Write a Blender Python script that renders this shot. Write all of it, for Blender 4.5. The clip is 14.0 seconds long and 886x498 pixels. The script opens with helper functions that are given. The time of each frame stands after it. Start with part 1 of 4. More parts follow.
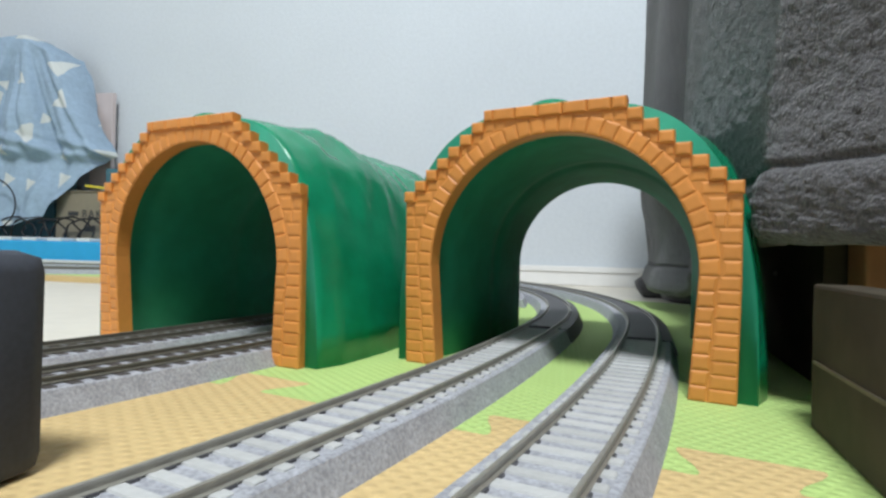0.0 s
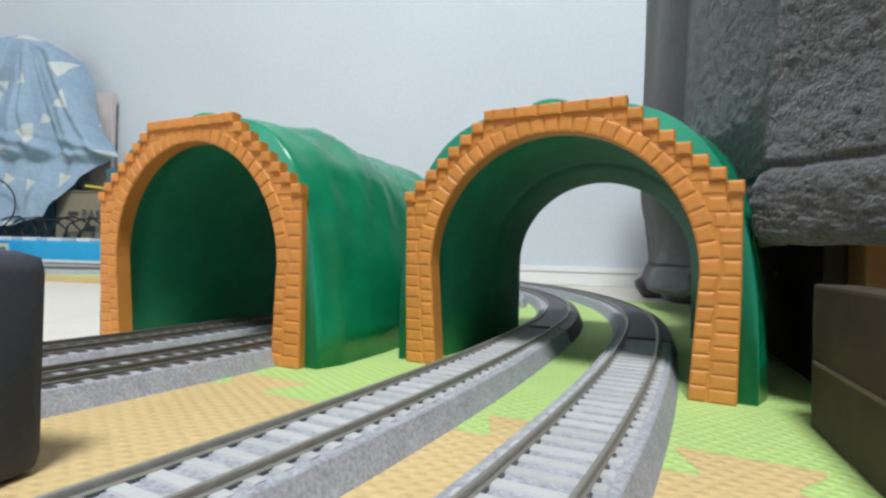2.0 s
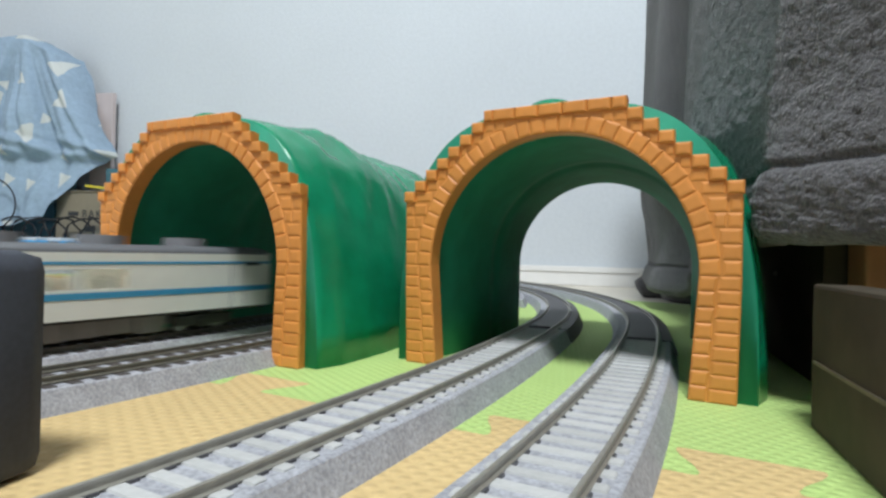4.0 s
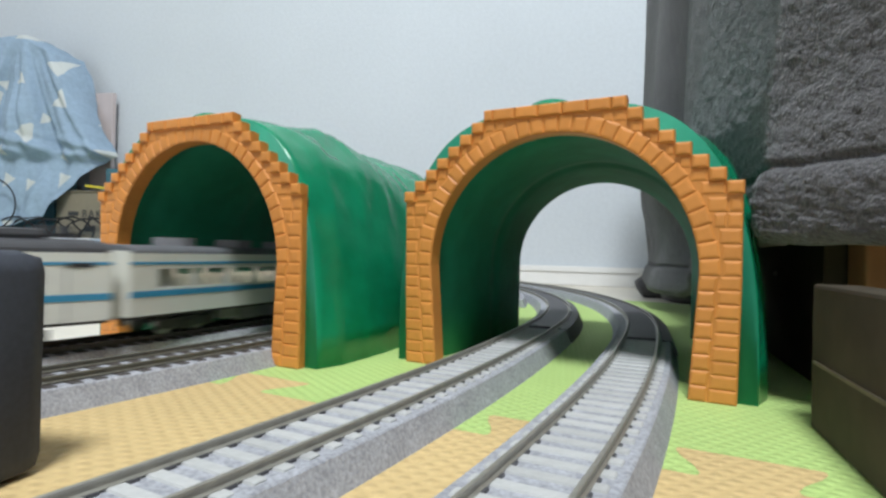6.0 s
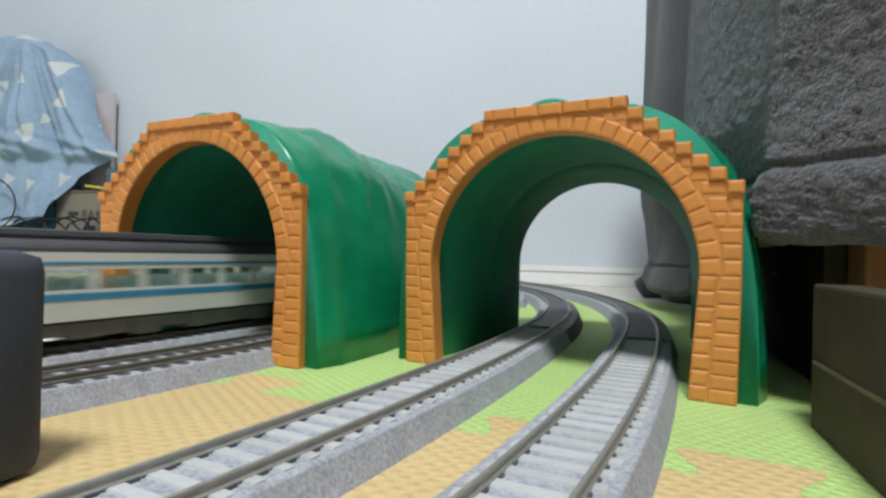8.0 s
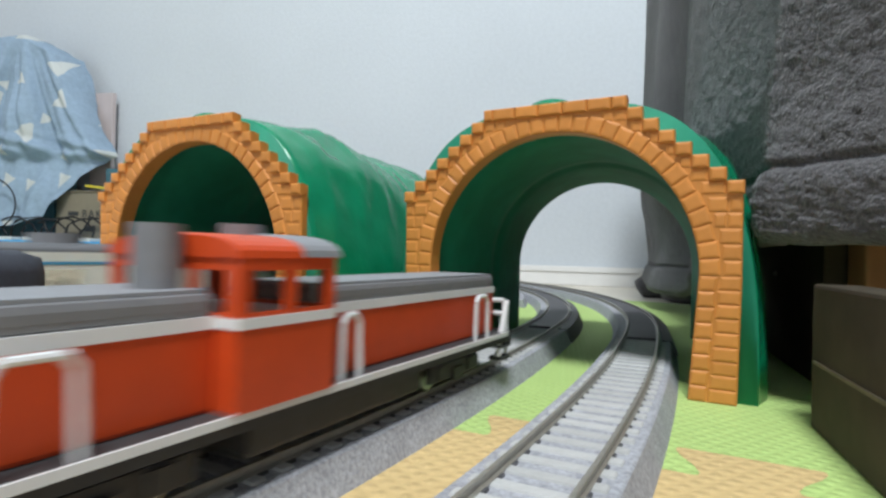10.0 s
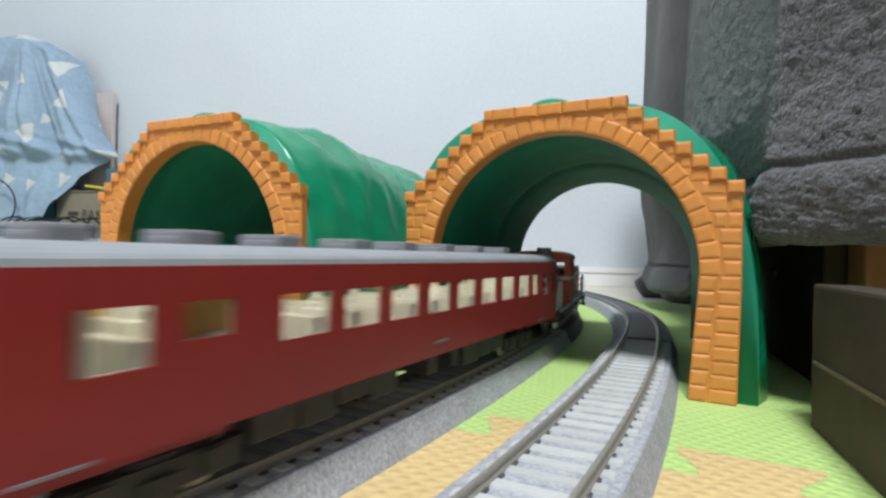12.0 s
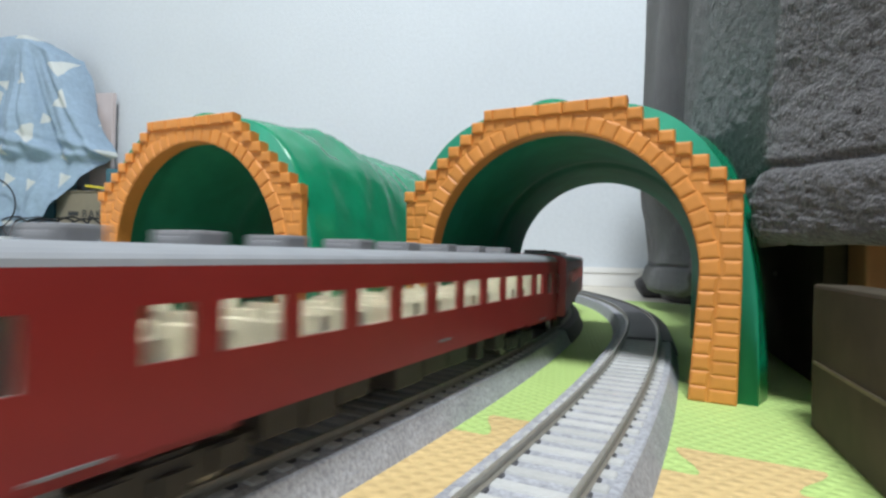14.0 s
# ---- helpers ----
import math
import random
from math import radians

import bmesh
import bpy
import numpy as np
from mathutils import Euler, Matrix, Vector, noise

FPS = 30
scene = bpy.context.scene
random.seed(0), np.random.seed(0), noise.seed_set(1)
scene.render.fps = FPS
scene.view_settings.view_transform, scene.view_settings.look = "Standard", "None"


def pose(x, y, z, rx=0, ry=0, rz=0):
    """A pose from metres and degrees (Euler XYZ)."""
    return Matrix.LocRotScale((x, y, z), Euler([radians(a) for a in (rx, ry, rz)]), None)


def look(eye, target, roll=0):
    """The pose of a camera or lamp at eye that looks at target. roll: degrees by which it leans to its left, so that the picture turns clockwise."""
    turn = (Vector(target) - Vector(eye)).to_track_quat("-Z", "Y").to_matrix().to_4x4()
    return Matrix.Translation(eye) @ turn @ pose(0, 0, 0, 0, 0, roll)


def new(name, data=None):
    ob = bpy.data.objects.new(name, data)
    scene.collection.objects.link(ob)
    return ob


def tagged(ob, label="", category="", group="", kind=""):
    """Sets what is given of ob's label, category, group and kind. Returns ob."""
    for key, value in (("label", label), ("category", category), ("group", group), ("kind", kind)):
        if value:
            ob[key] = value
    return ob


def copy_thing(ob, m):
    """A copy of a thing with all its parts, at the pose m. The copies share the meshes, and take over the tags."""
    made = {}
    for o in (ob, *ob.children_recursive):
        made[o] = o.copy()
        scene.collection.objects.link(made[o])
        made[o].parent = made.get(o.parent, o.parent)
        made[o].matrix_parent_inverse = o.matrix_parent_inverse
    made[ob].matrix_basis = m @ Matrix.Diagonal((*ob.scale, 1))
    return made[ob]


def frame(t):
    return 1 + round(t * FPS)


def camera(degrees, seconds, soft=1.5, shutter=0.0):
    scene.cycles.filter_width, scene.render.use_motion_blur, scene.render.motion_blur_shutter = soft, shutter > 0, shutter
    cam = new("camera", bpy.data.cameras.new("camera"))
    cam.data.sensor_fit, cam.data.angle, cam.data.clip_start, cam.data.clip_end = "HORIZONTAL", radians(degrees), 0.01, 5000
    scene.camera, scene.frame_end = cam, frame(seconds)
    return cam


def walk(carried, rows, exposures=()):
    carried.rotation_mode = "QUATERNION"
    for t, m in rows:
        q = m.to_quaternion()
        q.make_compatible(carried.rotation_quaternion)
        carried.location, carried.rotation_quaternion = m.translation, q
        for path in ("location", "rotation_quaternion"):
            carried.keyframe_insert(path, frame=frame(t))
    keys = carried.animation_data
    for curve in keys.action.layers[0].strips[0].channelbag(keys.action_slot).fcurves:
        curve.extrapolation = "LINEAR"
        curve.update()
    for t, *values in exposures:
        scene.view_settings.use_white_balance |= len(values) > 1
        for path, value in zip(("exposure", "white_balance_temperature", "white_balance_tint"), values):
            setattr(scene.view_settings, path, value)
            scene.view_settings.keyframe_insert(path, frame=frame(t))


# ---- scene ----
# camera: stands still, a hand's width above the play mat
cam = camera(76.2, 14.0, soft=2.6, shutter=0.9)
EYE = (0.0, 0.0, 0.053)
SIGHT = look(EYE, (0.0, 1.0, 0.060), 1.43)
walk(cam, [(0.0, SIGHT), (14.0, SIGHT)], [(0.0, 0.0), (6.5, 0.0), (7.5, -0.13), (8.2, -0.08), (10.3, 0.02), (11.0, 0.13), (12.5, 0.14), (14.0, 0.14)])

# world and lamp: an evening room under one ceiling lamp
world = bpy.data.worlds.new("room_air")
scene.world = world
world.use_nodes = True
world.node_tree.nodes["Background"].inputs[0].default_value = (0.75, 0.85, 1.0, 1)
world.node_tree.nodes["Background"].inputs[1].default_value = 0.15
lamp_data = bpy.data.lights.new("ceiling_lamp", "AREA")
lamp_data.shape, lamp_data.size, lamp_data.energy = "DISK", 0.55, 75
lamp_data.color = (0.91, 0.965, 1.0)
lamp = new("ceiling_lamp", lamp_data)
lamp.matrix_world = look((-0.12, -0.88, 2.30), (-0.05, 0.2, 0.0))

MM = 0.001
rng = random.Random(7)


# ---------------------------------------------------------------- materials
def material(name, colour, rough=0.5, metal=0.0, grain=0.0, scale=200.0, stain=0.0, stain_scale=12.0, bump=0.0,
             bump_scale=400.0, dist=0.001, sheen=0.0, by_object=0.0, emit=0.0, spec=0.5):
    m = bpy.data.materials.new(name)
    m.use_nodes = True
    nt = m.node_tree
    b = nt.nodes["Principled BSDF"]
    b.inputs["Base Color"].default_value = (*colour, 1)
    b.inputs["Roughness"].default_value = rough
    b.inputs["Metallic"].default_value = metal
    b.inputs["Specular IOR Level"].default_value = spec
    b.inputs["Sheen Weight"].default_value = sheen
    if emit:
        b.inputs["Emission Color"].default_value = (*colour, 1)
        b.inputs["Emission Strength"].default_value = emit
    co = nt.nodes.new("ShaderNodeTexCoord")
    last = None

    def vary(fac, low, high, source):
        nonlocal last
        mp = nt.nodes.new("ShaderNodeMapRange")
        mp.inputs[1].default_value, mp.inputs[2].default_value = 0.3, 0.7
        mp.inputs[3].default_value, mp.inputs[4].default_value = low, high
        nt.links.new(source, mp.inputs[0])
        mix = nt.nodes.new("ShaderNodeMix")
        mix.data_type, mix.blend_type = "RGBA", "MULTIPLY"
        mix.inputs[0].default_value = 1
        if last:
            nt.links.new(last, mix.inputs[6])
        else:
            mix.inputs[6].default_value = (*colour, 1)
        nt.links.new(mp.outputs[0], mix.inputs[7])
        last = mix.outputs[2]

    def noise_node(sc, detail=4):
        n = nt.nodes.new("ShaderNodeTexNoise")
        n.inputs["Scale"].default_value, n.inputs["Detail"].default_value = sc, detail
        nt.links.new(co.outputs["Object"], n.inputs["Vector"])
        return n.outputs[0]

    if grain:
        vary(1, 1 - grain, 1 + grain, noise_node(scale))
    if stain:
        vary(1, 1 - stain, 1 + stain, noise_node(stain_scale, 3))
    if by_object:
        info = nt.nodes.new("ShaderNodeObjectInfo")
        vary(1, 1 - by_object, 1 + by_object, info.outputs["Random"])
    if last:
        nt.links.new(last, b.inputs["Base Color"])
    if bump:
        bp = nt.nodes.new("ShaderNodeBump")
        bp.inputs["Strength"].default_value, bp.inputs["Distance"].default_value = bump, dist
        nt.links.new(noise_node(bump_scale, 5), bp.inputs["Height"])
        nt.links.new(bp.outputs[0], b.inputs["Normal"])
    return m


def weave(m, size, strength=0.6, dist=0.0008):
    """Adds the woven relief of a foam mat: short bars, crossing."""
    nt = m.node_tree
    b = nt.nodes["Principled BSDF"]
    co = nt.nodes.new("ShaderNodeTexCoord")
    heights = []
    for turn in (0.5, 0.5 + math.pi / 2):
        mp = nt.nodes.new("ShaderNodeMapping")
        mp.inputs["Rotation"].default_value[2] = turn
        nt.links.new(co.outputs["Object"], mp.inputs["Vector"])
        wv = nt.nodes.new("ShaderNodeTexWave")
        wv.inputs["Scale"].default_value = 0.314 / size
        wv.inputs["Distortion"].default_value = 0.4
        nt.links.new(mp.outputs[0], wv.inputs["Vector"])
        heights.append(wv.outputs["Fac"])
    mul = nt.nodes.new("ShaderNodeMath")
    mul.operation = "MULTIPLY"
    nt.links.new(heights[0], mul.inputs[0])
    nt.links.new(heights[1], mul.inputs[1])
    bp = nt.nodes.new("ShaderNodeBump")
    bp.inputs["Strength"].default_value, bp.inputs["Distance"].default_value = strength, dist
    nt.links.new(mul.outputs[0], bp.inputs["Height"])
    nt.links.new(bp.outputs[0], b.inputs["Normal"])
    return m


M_WALL = material("wallpaper", (0.60, 0.635, 0.67), 0.85, grain=0.03, scale=120, stain=0.03, stain_scale=3, bump=0.25, bump_scale=150, dist=0.002)
M_FLOOR = material("pale_floor", (0.72, 0.66, 0.56), 0.45, grain=0.04, scale=60, stain=0.05, stain_scale=6)
M_TRIM = material("white_trim", (0.78, 0.77, 0.75), 0.5, grain=0.02, scale=40)
M_GREEN_MAT = weave(material("green_foam", (0.44, 0.60, 0.20), 0.75, grain=0.05, scale=500, stain=0.05, stain_scale=15), 0.0040, 0.6, 0.0010)
M_ORANGE_MAT = weave(material("orange_foam", (0.62, 0.45, 0.21), 0.75, grain=0.06, scale=500, stain=0.06, stain_scale=15), 0.0045, 0.6, 0.0010)
M_BRICK = material("orange_plastic", (0.66, 0.258, 0.055), 0.45, grain=0.04, scale=300, stain=0.04, stain_scale=30, by_object=0.05, bump=0.08, bump_scale=700, dist=0.0004)
M_SHELL = material("green_plastic", (0.006, 0.235, 0.112), 0.25, spec=0.33, grain=0.06, scale=90, stain=0.14, stain_scale=22, bump=0.28, bump_scale=75, dist=0.003)
# hood's own plastic, matt inside; light coming through it is put into the lighter green
M_LIT_LINING = material("matt_green_with_through_light", (0.025, 0.24, 0.145), 0.6, spec=0.2, grain=0.08, scale=90, stain=0.15, stain_scale=25, bump=0.2, bump_scale=60, dist=0.002)
M_BALLAST = material("grey_ballast", (0.36, 0.365, 0.395), 0.9, grain=0.26, scale=950, stain=0.10, stain_scale=160, bump=0.7, bump_scale=1100, dist=0.0005)
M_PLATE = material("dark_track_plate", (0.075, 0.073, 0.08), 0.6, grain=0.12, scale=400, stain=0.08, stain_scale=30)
M_CONCRETE = material("concrete_tie", (0.47, 0.47, 0.46), 0.8, grain=0.06, scale=700, by_object=0.06)
M_WOODTIE = material("brown_tie", (0.065, 0.055, 0.05), 0.75, grain=0.15, scale=700, by_object=0.1)
M_RAIL = material("nickel_rail", (0.36, 0.345, 0.30), 0.45, metal=0.5, grain=0.08, scale=300)
M_TIEDRAIL = material("browned_rail", (0.15, 0.14, 0.11), 0.6, metal=0.2, grain=0.1, scale=300)
M_WORN = material("worn_wood_edge", (0.16, 0.13, 0.085), 0.7, grain=0.2, scale=90)
M_RED = material("maroon_paint", (0.255, 0.022, 0.021), 0.38, grain=0.04, scale=150, stain=0.04, stain_scale=20)
M_LOCO = material("vermilion_paint", (0.60, 0.065, 0.012), 0.42, grain=0.04, scale=200, stain=0.04, stain_scale=25)
M_CREAM = material("ivory_paint", (0.74, 0.74, 0.68), 0.42, grain=0.03, scale=150, stain=0.03, stain_scale=15)
M_BLUE = material("blue_stripe_paint", (0.05, 0.28, 0.47), 0.42, grain=0.03, scale=150)
M_WHITE = material("white_paint", (0.75, 0.75, 0.75), 0.45, grain=0.02, scale=200)
M_ROOF = material("grey_roof", (0.27, 0.28, 0.30), 0.6, grain=0.05, scale=200, stain=0.05, stain_scale=25)
M_SLATEROOF = material("slate_grey_roof", (0.13, 0.135, 0.145), 0.6, grain=0.06, scale=200)
M_DARKROOF = material("dark_roof", (0.06, 0.06, 0.065), 0.6, grain=0.1, scale=200)
M_UNDER = material("black_underframe", (0.038, 0.038, 0.04), 0.6, grain=0.2, scale=300)
M_GREYPART = material("grey_plastic", (0.20, 0.20, 0.21), 0.55, grain=0.06, scale=300)
M_SEAT = material("cream_interior", (0.64, 0.63, 0.57), 0.6, grain=0.05, scale=150)
M_TEAL = material("teal_interior", (0.24, 0.36, 0.35), 0.6, grain=0.05, scale=150)
M_GLOW = material("interior_light", (1.0, 0.95, 0.80), 0.5, emit=7.5)
M_GLOW_DIM = material("dim_interior_light", (1.0, 0.97, 0.86), 0.5, emit=5.0)
M_TAIL = material("red_lamp", (0.8, 0.03, 0.04), 0.4, emit=0.12)
M_WHEEL = material("steel_wheel", (0.35, 0.34, 0.32), 0.35, metal=0.9)
M_BLANKET = material("grey_fleece", (0.09, 0.087, 0.094), 0.95, grain=0.30, scale=480, stain=0.10, stain_scale=22, bump=0.8, bump_scale=800, dist=0.002, sheen=0.3)
M_DARKWOOD = material("dark_wood", (0.058, 0.047, 0.033), 0.75, spec=0.25, grain=0.2, scale=60, stain=0.15, stain_scale=10)
M_BROWNWOOD = material("brown_wood", (0.34, 0.16, 0.075), 0.7, spec=0.3, grain=0.15, scale=60)
# black plastic, its base colour lifted to stand in for lens veil
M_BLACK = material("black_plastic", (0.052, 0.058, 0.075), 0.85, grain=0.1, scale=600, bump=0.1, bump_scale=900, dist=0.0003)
M_CLOTH = material("blue_cloth", (0.29, 0.385, 0.49), 0.9, grain=0.08, scale=90, stain=0.10, stain_scale=9, bump=0.3, bump_scale=60, dist=0.004)
M_BLIND = material("amber_blind", (0.46, 0.27, 0.09), 0.7, grain=0.08, scale=120)
M_CARD = material("brown_card", (0.27, 0.23, 0.165), 0.8, grain=0.06, scale=60, stain=0.08, stain_scale=8)
M_PRINT = material("dark_print", (0.05, 0.05, 0.05), 0.7)
M_BRIGHTBLUE = material("bright_blue_plastic", (0.03, 0.40, 0.78), 0.4, grain=0.04, scale=40)
M_CABLE = material("black_cable", (0.012, 0.012, 0.014), 0.5)
M_TEALCARD = material("teal_card", (0.07, 0.17, 0.21), 0.7, grain=0.05, scale=40)
M_YELLOW = material("yellow_plastic", (0.75, 0.62, 0.06), 0.5)
M_PINK = material("pale_pink_card", (0.55, 0.47, 0.46), 0.7, grain=0.05, scale=40)


def pane_material():
    m = bpy.data.materials.new("window_glass")
    m.use_nodes = True
    nt = m.node_tree
    out = nt.nodes["Material Output"]
    clear, gloss, mix = (nt.nodes.new(k) for k in ("ShaderNodeBsdfTransparent", "ShaderNodeBsdfGlossy", "ShaderNodeMixShader"))
    clear.inputs[0].default_value = (0.93, 0.94, 0.93, 1)
    gloss.inputs["Roughness"].default_value = 0.05
    mix.inputs[0].default_value = 0.05
    nt.links.new(clear.outputs[0], mix.inputs[1])
    nt.links.new(gloss.outputs[0], mix.inputs[2])
    nt.links.new(mix.outputs[0], out.inputs[0])
    return m


M_PANE = pane_material()


# ---------------------------------------------------------------- mesh helpers (all in millimetres)
def mesh_of(name, bm, mat, smooth=False):
    bmesh.ops.scale(bm, vec=(MM, MM, MM), verts=bm.verts)
    me = bpy.data.meshes.new(name)
    bm.to_mesh(me)
    bm.free()
    me.materials.append(mat)
    if smooth:
        me.polygons.foreach_set("use_smooth", [True] * len(me.polygons))
    return me


def part(name, bm, mat, parent=None, label="", smooth=False):
    ob = new(name, mesh_of(name, bm, mat, smooth))
    ob.parent = parent
    if label:
        ob["label"] = label
    return ob


def box(bm, x0, x1, y0, y1, z0, z1, bevel=0.0):
    r = bmesh.ops.create_cube(bm, size=1)
    for v in r["verts"]:
        v.co = Vector((x0 + (v.co.x + 0.5) * (x1 - x0), y0 + (v.co.y + 0.5) * (y1 - y0), z0 + (v.co.z + 0.5) * (z1 - z0)))
    if bevel:
        edges = list({e for v in r["verts"] for e in v.link_edges})
        bmesh.ops.bevel(bm, geom=edges, offset=bevel, segments=2, affect="EDGES", profile=0.6)
    return bm


def boxes(*rows, bevel=0.0):
    bm = bmesh.new()
    for r in rows:
        box(bm, *r, bevel=bevel)
    return bm


def cyl(bm, p, q, r, n=12):
    p, q = Vector(p), Vector(q)
    d = q - p
    m = Matrix.Translation((p + q) / 2) @ d.to_track_quat("Z", "Y").to_matrix().to_4x4()
    bmesh.ops.create_cone(bm, cap_ends=True, segments=n, radius1=r, radius2=r, depth=d.length, matrix=m)
    return bm


def tube(bm, pts, r, n=6):
    for a, b in zip(pts, pts[1:]):
        cyl(bm, a, b, r, n)
    return bm


def loft(rings, closed=True, caps=True):
    """A skin over rings of points with the same count."""
    bm = bmesh.new()
    vs = [[bm.verts.new(p) for p in r] for r in rings]
    n = len(rings[0])
    for a, b in zip(vs, vs[1:]):
        for i in range(n if closed else n - 1):
            j = (i + 1) % n
            bm.faces.new((a[i], a[j], b[j], b[i]))
    if caps and closed:
        bm.faces.new(vs[0][::-1])
        bm.faces.new(vs[-1])
    bmesh.ops.recalc_face_normals(bm, faces=bm.faces)
    return bm


def empty(name, m=None, label="", category="", group="", kind=""):
    ob = new(name)
    if m is not None:
        ob.matrix_world = m
    return tagged(ob, label, category, group, kind)


def mpose(x, y, z, rx=0, ry=0, rz=0):
    return pose(x * MM, y * MM, z * MM, rx, ry, rz)


# ---------------------------------------------------------------- track plan
RAIL_TOP = 10.5


def along(x, y, h, arcs, s, way):
    """Follows arcs (curvature to the left, length) for s from a point; way is -1 to go backwards."""
    for i, (k, n) in enumerate(arcs):
        d = s if (s < n or i == len(arcs) - 1) else n
        if abs(k) < 1e-9:
            x, y = x + way * d * math.sin(h), y + way * d * math.cos(h)
        else:
            h2 = h - k * d * way
            x, y = x + (math.cos(h2) - math.cos(h)) / k, y + (math.sin(h) - math.sin(h2)) / k
            h = h2
        s -= d
        if s <= 0:
            break
    return x, y, h


class Line:
    """A track line: a start, a heading off +y to the right (radians), and arcs (curvature to the left, length) ahead and behind."""

    def __init__(self, x, y, h, ahead, behind):
        self.x, self.y, self.h, self.ahead, self.behind = x, y, h, ahead, behind

    def at(self, s, off=0.0):
        x, y, h = along(self.x, self.y, self.h, self.ahead if s >= 0 else self.behind, abs(s), 1 if s >= 0 else -1)
        return x + off * math.cos(h), y - off * math.sin(h), h


LINE_A = Line(-20.9, 161.6, 0.4698, [(0.00055, 229.2), (0.00134, 3000.0)], [(0.00055, 75.0), (0.0, 5000.0)])
LINE_L = Line(-107.6, 229.9, 0.4829, [(0.00092, 200.0), (0.0, 150.0), (1 / 430, 933.0), (0.0, 3000.0)], [(0.00092, 300.0), (0.0, 5000.0)])
LINE_FAR = Line(-1000.0, 1262.0, 1.71, [(0.0, 668.0), (-1 / 486, 810.0), (0.0, 3000.0)], [(0.0, 300.0), (-1 / 700, 880.0), (0.0, 3000.0)])
GAUGE = 8.9


def sweep(line, off, profile, s0, s1, step=8.0):
    """A profile of (offset, height) points carried along a line."""
    n = max(2, int((s1 - s0) / step) + 1)
    rings = []
    for i in range(n):
        s = s0 + (s1 - s0) * i / (n - 1)
        ring = []
        for o, z in profile:
            x, y, _ = line.at(s, off + o)
            ring.append((x, y, z))
        rings.append(ring)
    return loft(rings)


TIE_MESHES = {}


def tie_mesh(kind):
    if kind not in TIE_MESHES:
        mat = M_CONCRETE if kind == "concrete" else M_WOODTIE
        bm = bmesh.new()
        rings = []
        end, high, wide = (12.9, 0.78, 1.95) if kind == "concrete" else (14.4, 0.55, 2.1)
        for x in (-end, -end + 0.5, -5, 5, end - 0.5, end):
            top = high * (0.65 if abs(x) == end else (1.0 if abs(x) > 6 else 0.85))
            w = wide * (0.9 if abs(x) == end else 1.0)
            rings.append([(x, -w, 0), (x, -w * 0.84, top), (x, w * 0.84, top), (x, w, 0)])
        bm.free()
        bm = loft(rings)
        if kind == "concrete":
            # dark rail clips moulded on beside the tie
            n = len(bm.faces)
            for x in (-GAUGE, GAUGE):
                box(bm, x - 1.75, x + 1.75, 1.7, 4.3, -0.2, 0.8)
            bm.faces.ensure_lookup_table()
            for f in bm.faces[n:]:
                f.material_index = 1
        TIE_MESHES[kind] = mesh_of("tie", bm, mat)
        TIE_MESHES[kind].materials.append(M_PLATE)
    return TIE_MESHES[kind]


def model_track(line, off, s0, s1, kind, label, plate_from=None, ties=None):
    t = empty("model_track", label=label, category="toy track", group="model railway tracks")
    bed = [(-18.5, 0.0), (-15.2, 7.4), (-14.6, 7.8), (14.6, 7.8), (15.2, 7.4), (18.5, 0.0)]
    part("roadbed", sweep(line, off, bed, s0, s1, 6.0), M_BALLAST, t, "moulded grey ballast roadbed")
    for side in (-GAUGE, GAUGE):
        prof = [(side - 1.1, 8.2), (side - 1.1, 8.5), (side - 0.4, 8.8), (side - 0.4, 9.5), (side - 0.55, 9.7), (side - 0.55, 10.4), (side - 0.4, 10.5),
                (side + 0.4, 10.5), (side + 0.55, 10.4), (side + 0.55, 9.7), (side + 0.4, 9.5), (side + 0.4, 8.8), (side + 1.1, 8.5), (side + 1.1, 8.2)]
        part("rail", sweep(line, off, prof, s0, s1, 8.0), M_RAIL if kind == "concrete" else M_TIEDRAIL, t, "nickel silver rail")
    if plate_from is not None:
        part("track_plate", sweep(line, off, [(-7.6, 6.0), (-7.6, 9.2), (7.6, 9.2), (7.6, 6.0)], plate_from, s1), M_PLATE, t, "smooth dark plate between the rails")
        # shade on the right shoulder is put in as a dark cover
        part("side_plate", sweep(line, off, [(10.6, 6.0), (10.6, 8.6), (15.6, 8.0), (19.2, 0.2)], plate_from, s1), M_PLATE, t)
    if ties:
        pitch = 7.8
        for i in range(int((ties[1] - ties[0]) / pitch)):
            s = ties[0] + 4 + pitch * i
            x, y, h = line.at(s, off)
            ob = new("tie", tie_mesh(kind))
            ob.parent = t
            ob.matrix_local = Matrix.Translation((x * MM, y * MM, 7.6 * MM)) @ Euler((0, 0, -h)).to_matrix().to_4x4()
    return t


# ---------------------------------------------------------------- the room
def slab(name, x0, x1, y0, y1, z0, z1, mat, m=None, kind="structure", label="", category=""):
    ob = part(name, boxes((x0, x1, y0, y1, z0, z1)), mat)
    if m is not None:
        ob.matrix_world = m
    return tagged(ob, label, category, kind=kind)


FLOOR_Z = -8.0
ROOM = mpose(178, 1212, FLOOR_Z, 0, 0, -15)
slab("floor", -2600, 1500, -3200, 120, -60, 0, M_FLOOR, ROOM, label="pale cream wood-look floor", category="floor")
slab("wall_north", -2600, 1500, 0, 120, 0.5, 2500, M_WALL, ROOM, label="white textured wallpaper wall", category="wall")
slab("wall_south", -2600, 1500, -3320, -3200, 0, 2500, M_WALL, ROOM, label="white wall", category="wall")
slab("wall_west", -2720, -2600, -3320, 120, 0, 2500, M_WALL, ROOM, label="white wall", category="wall")
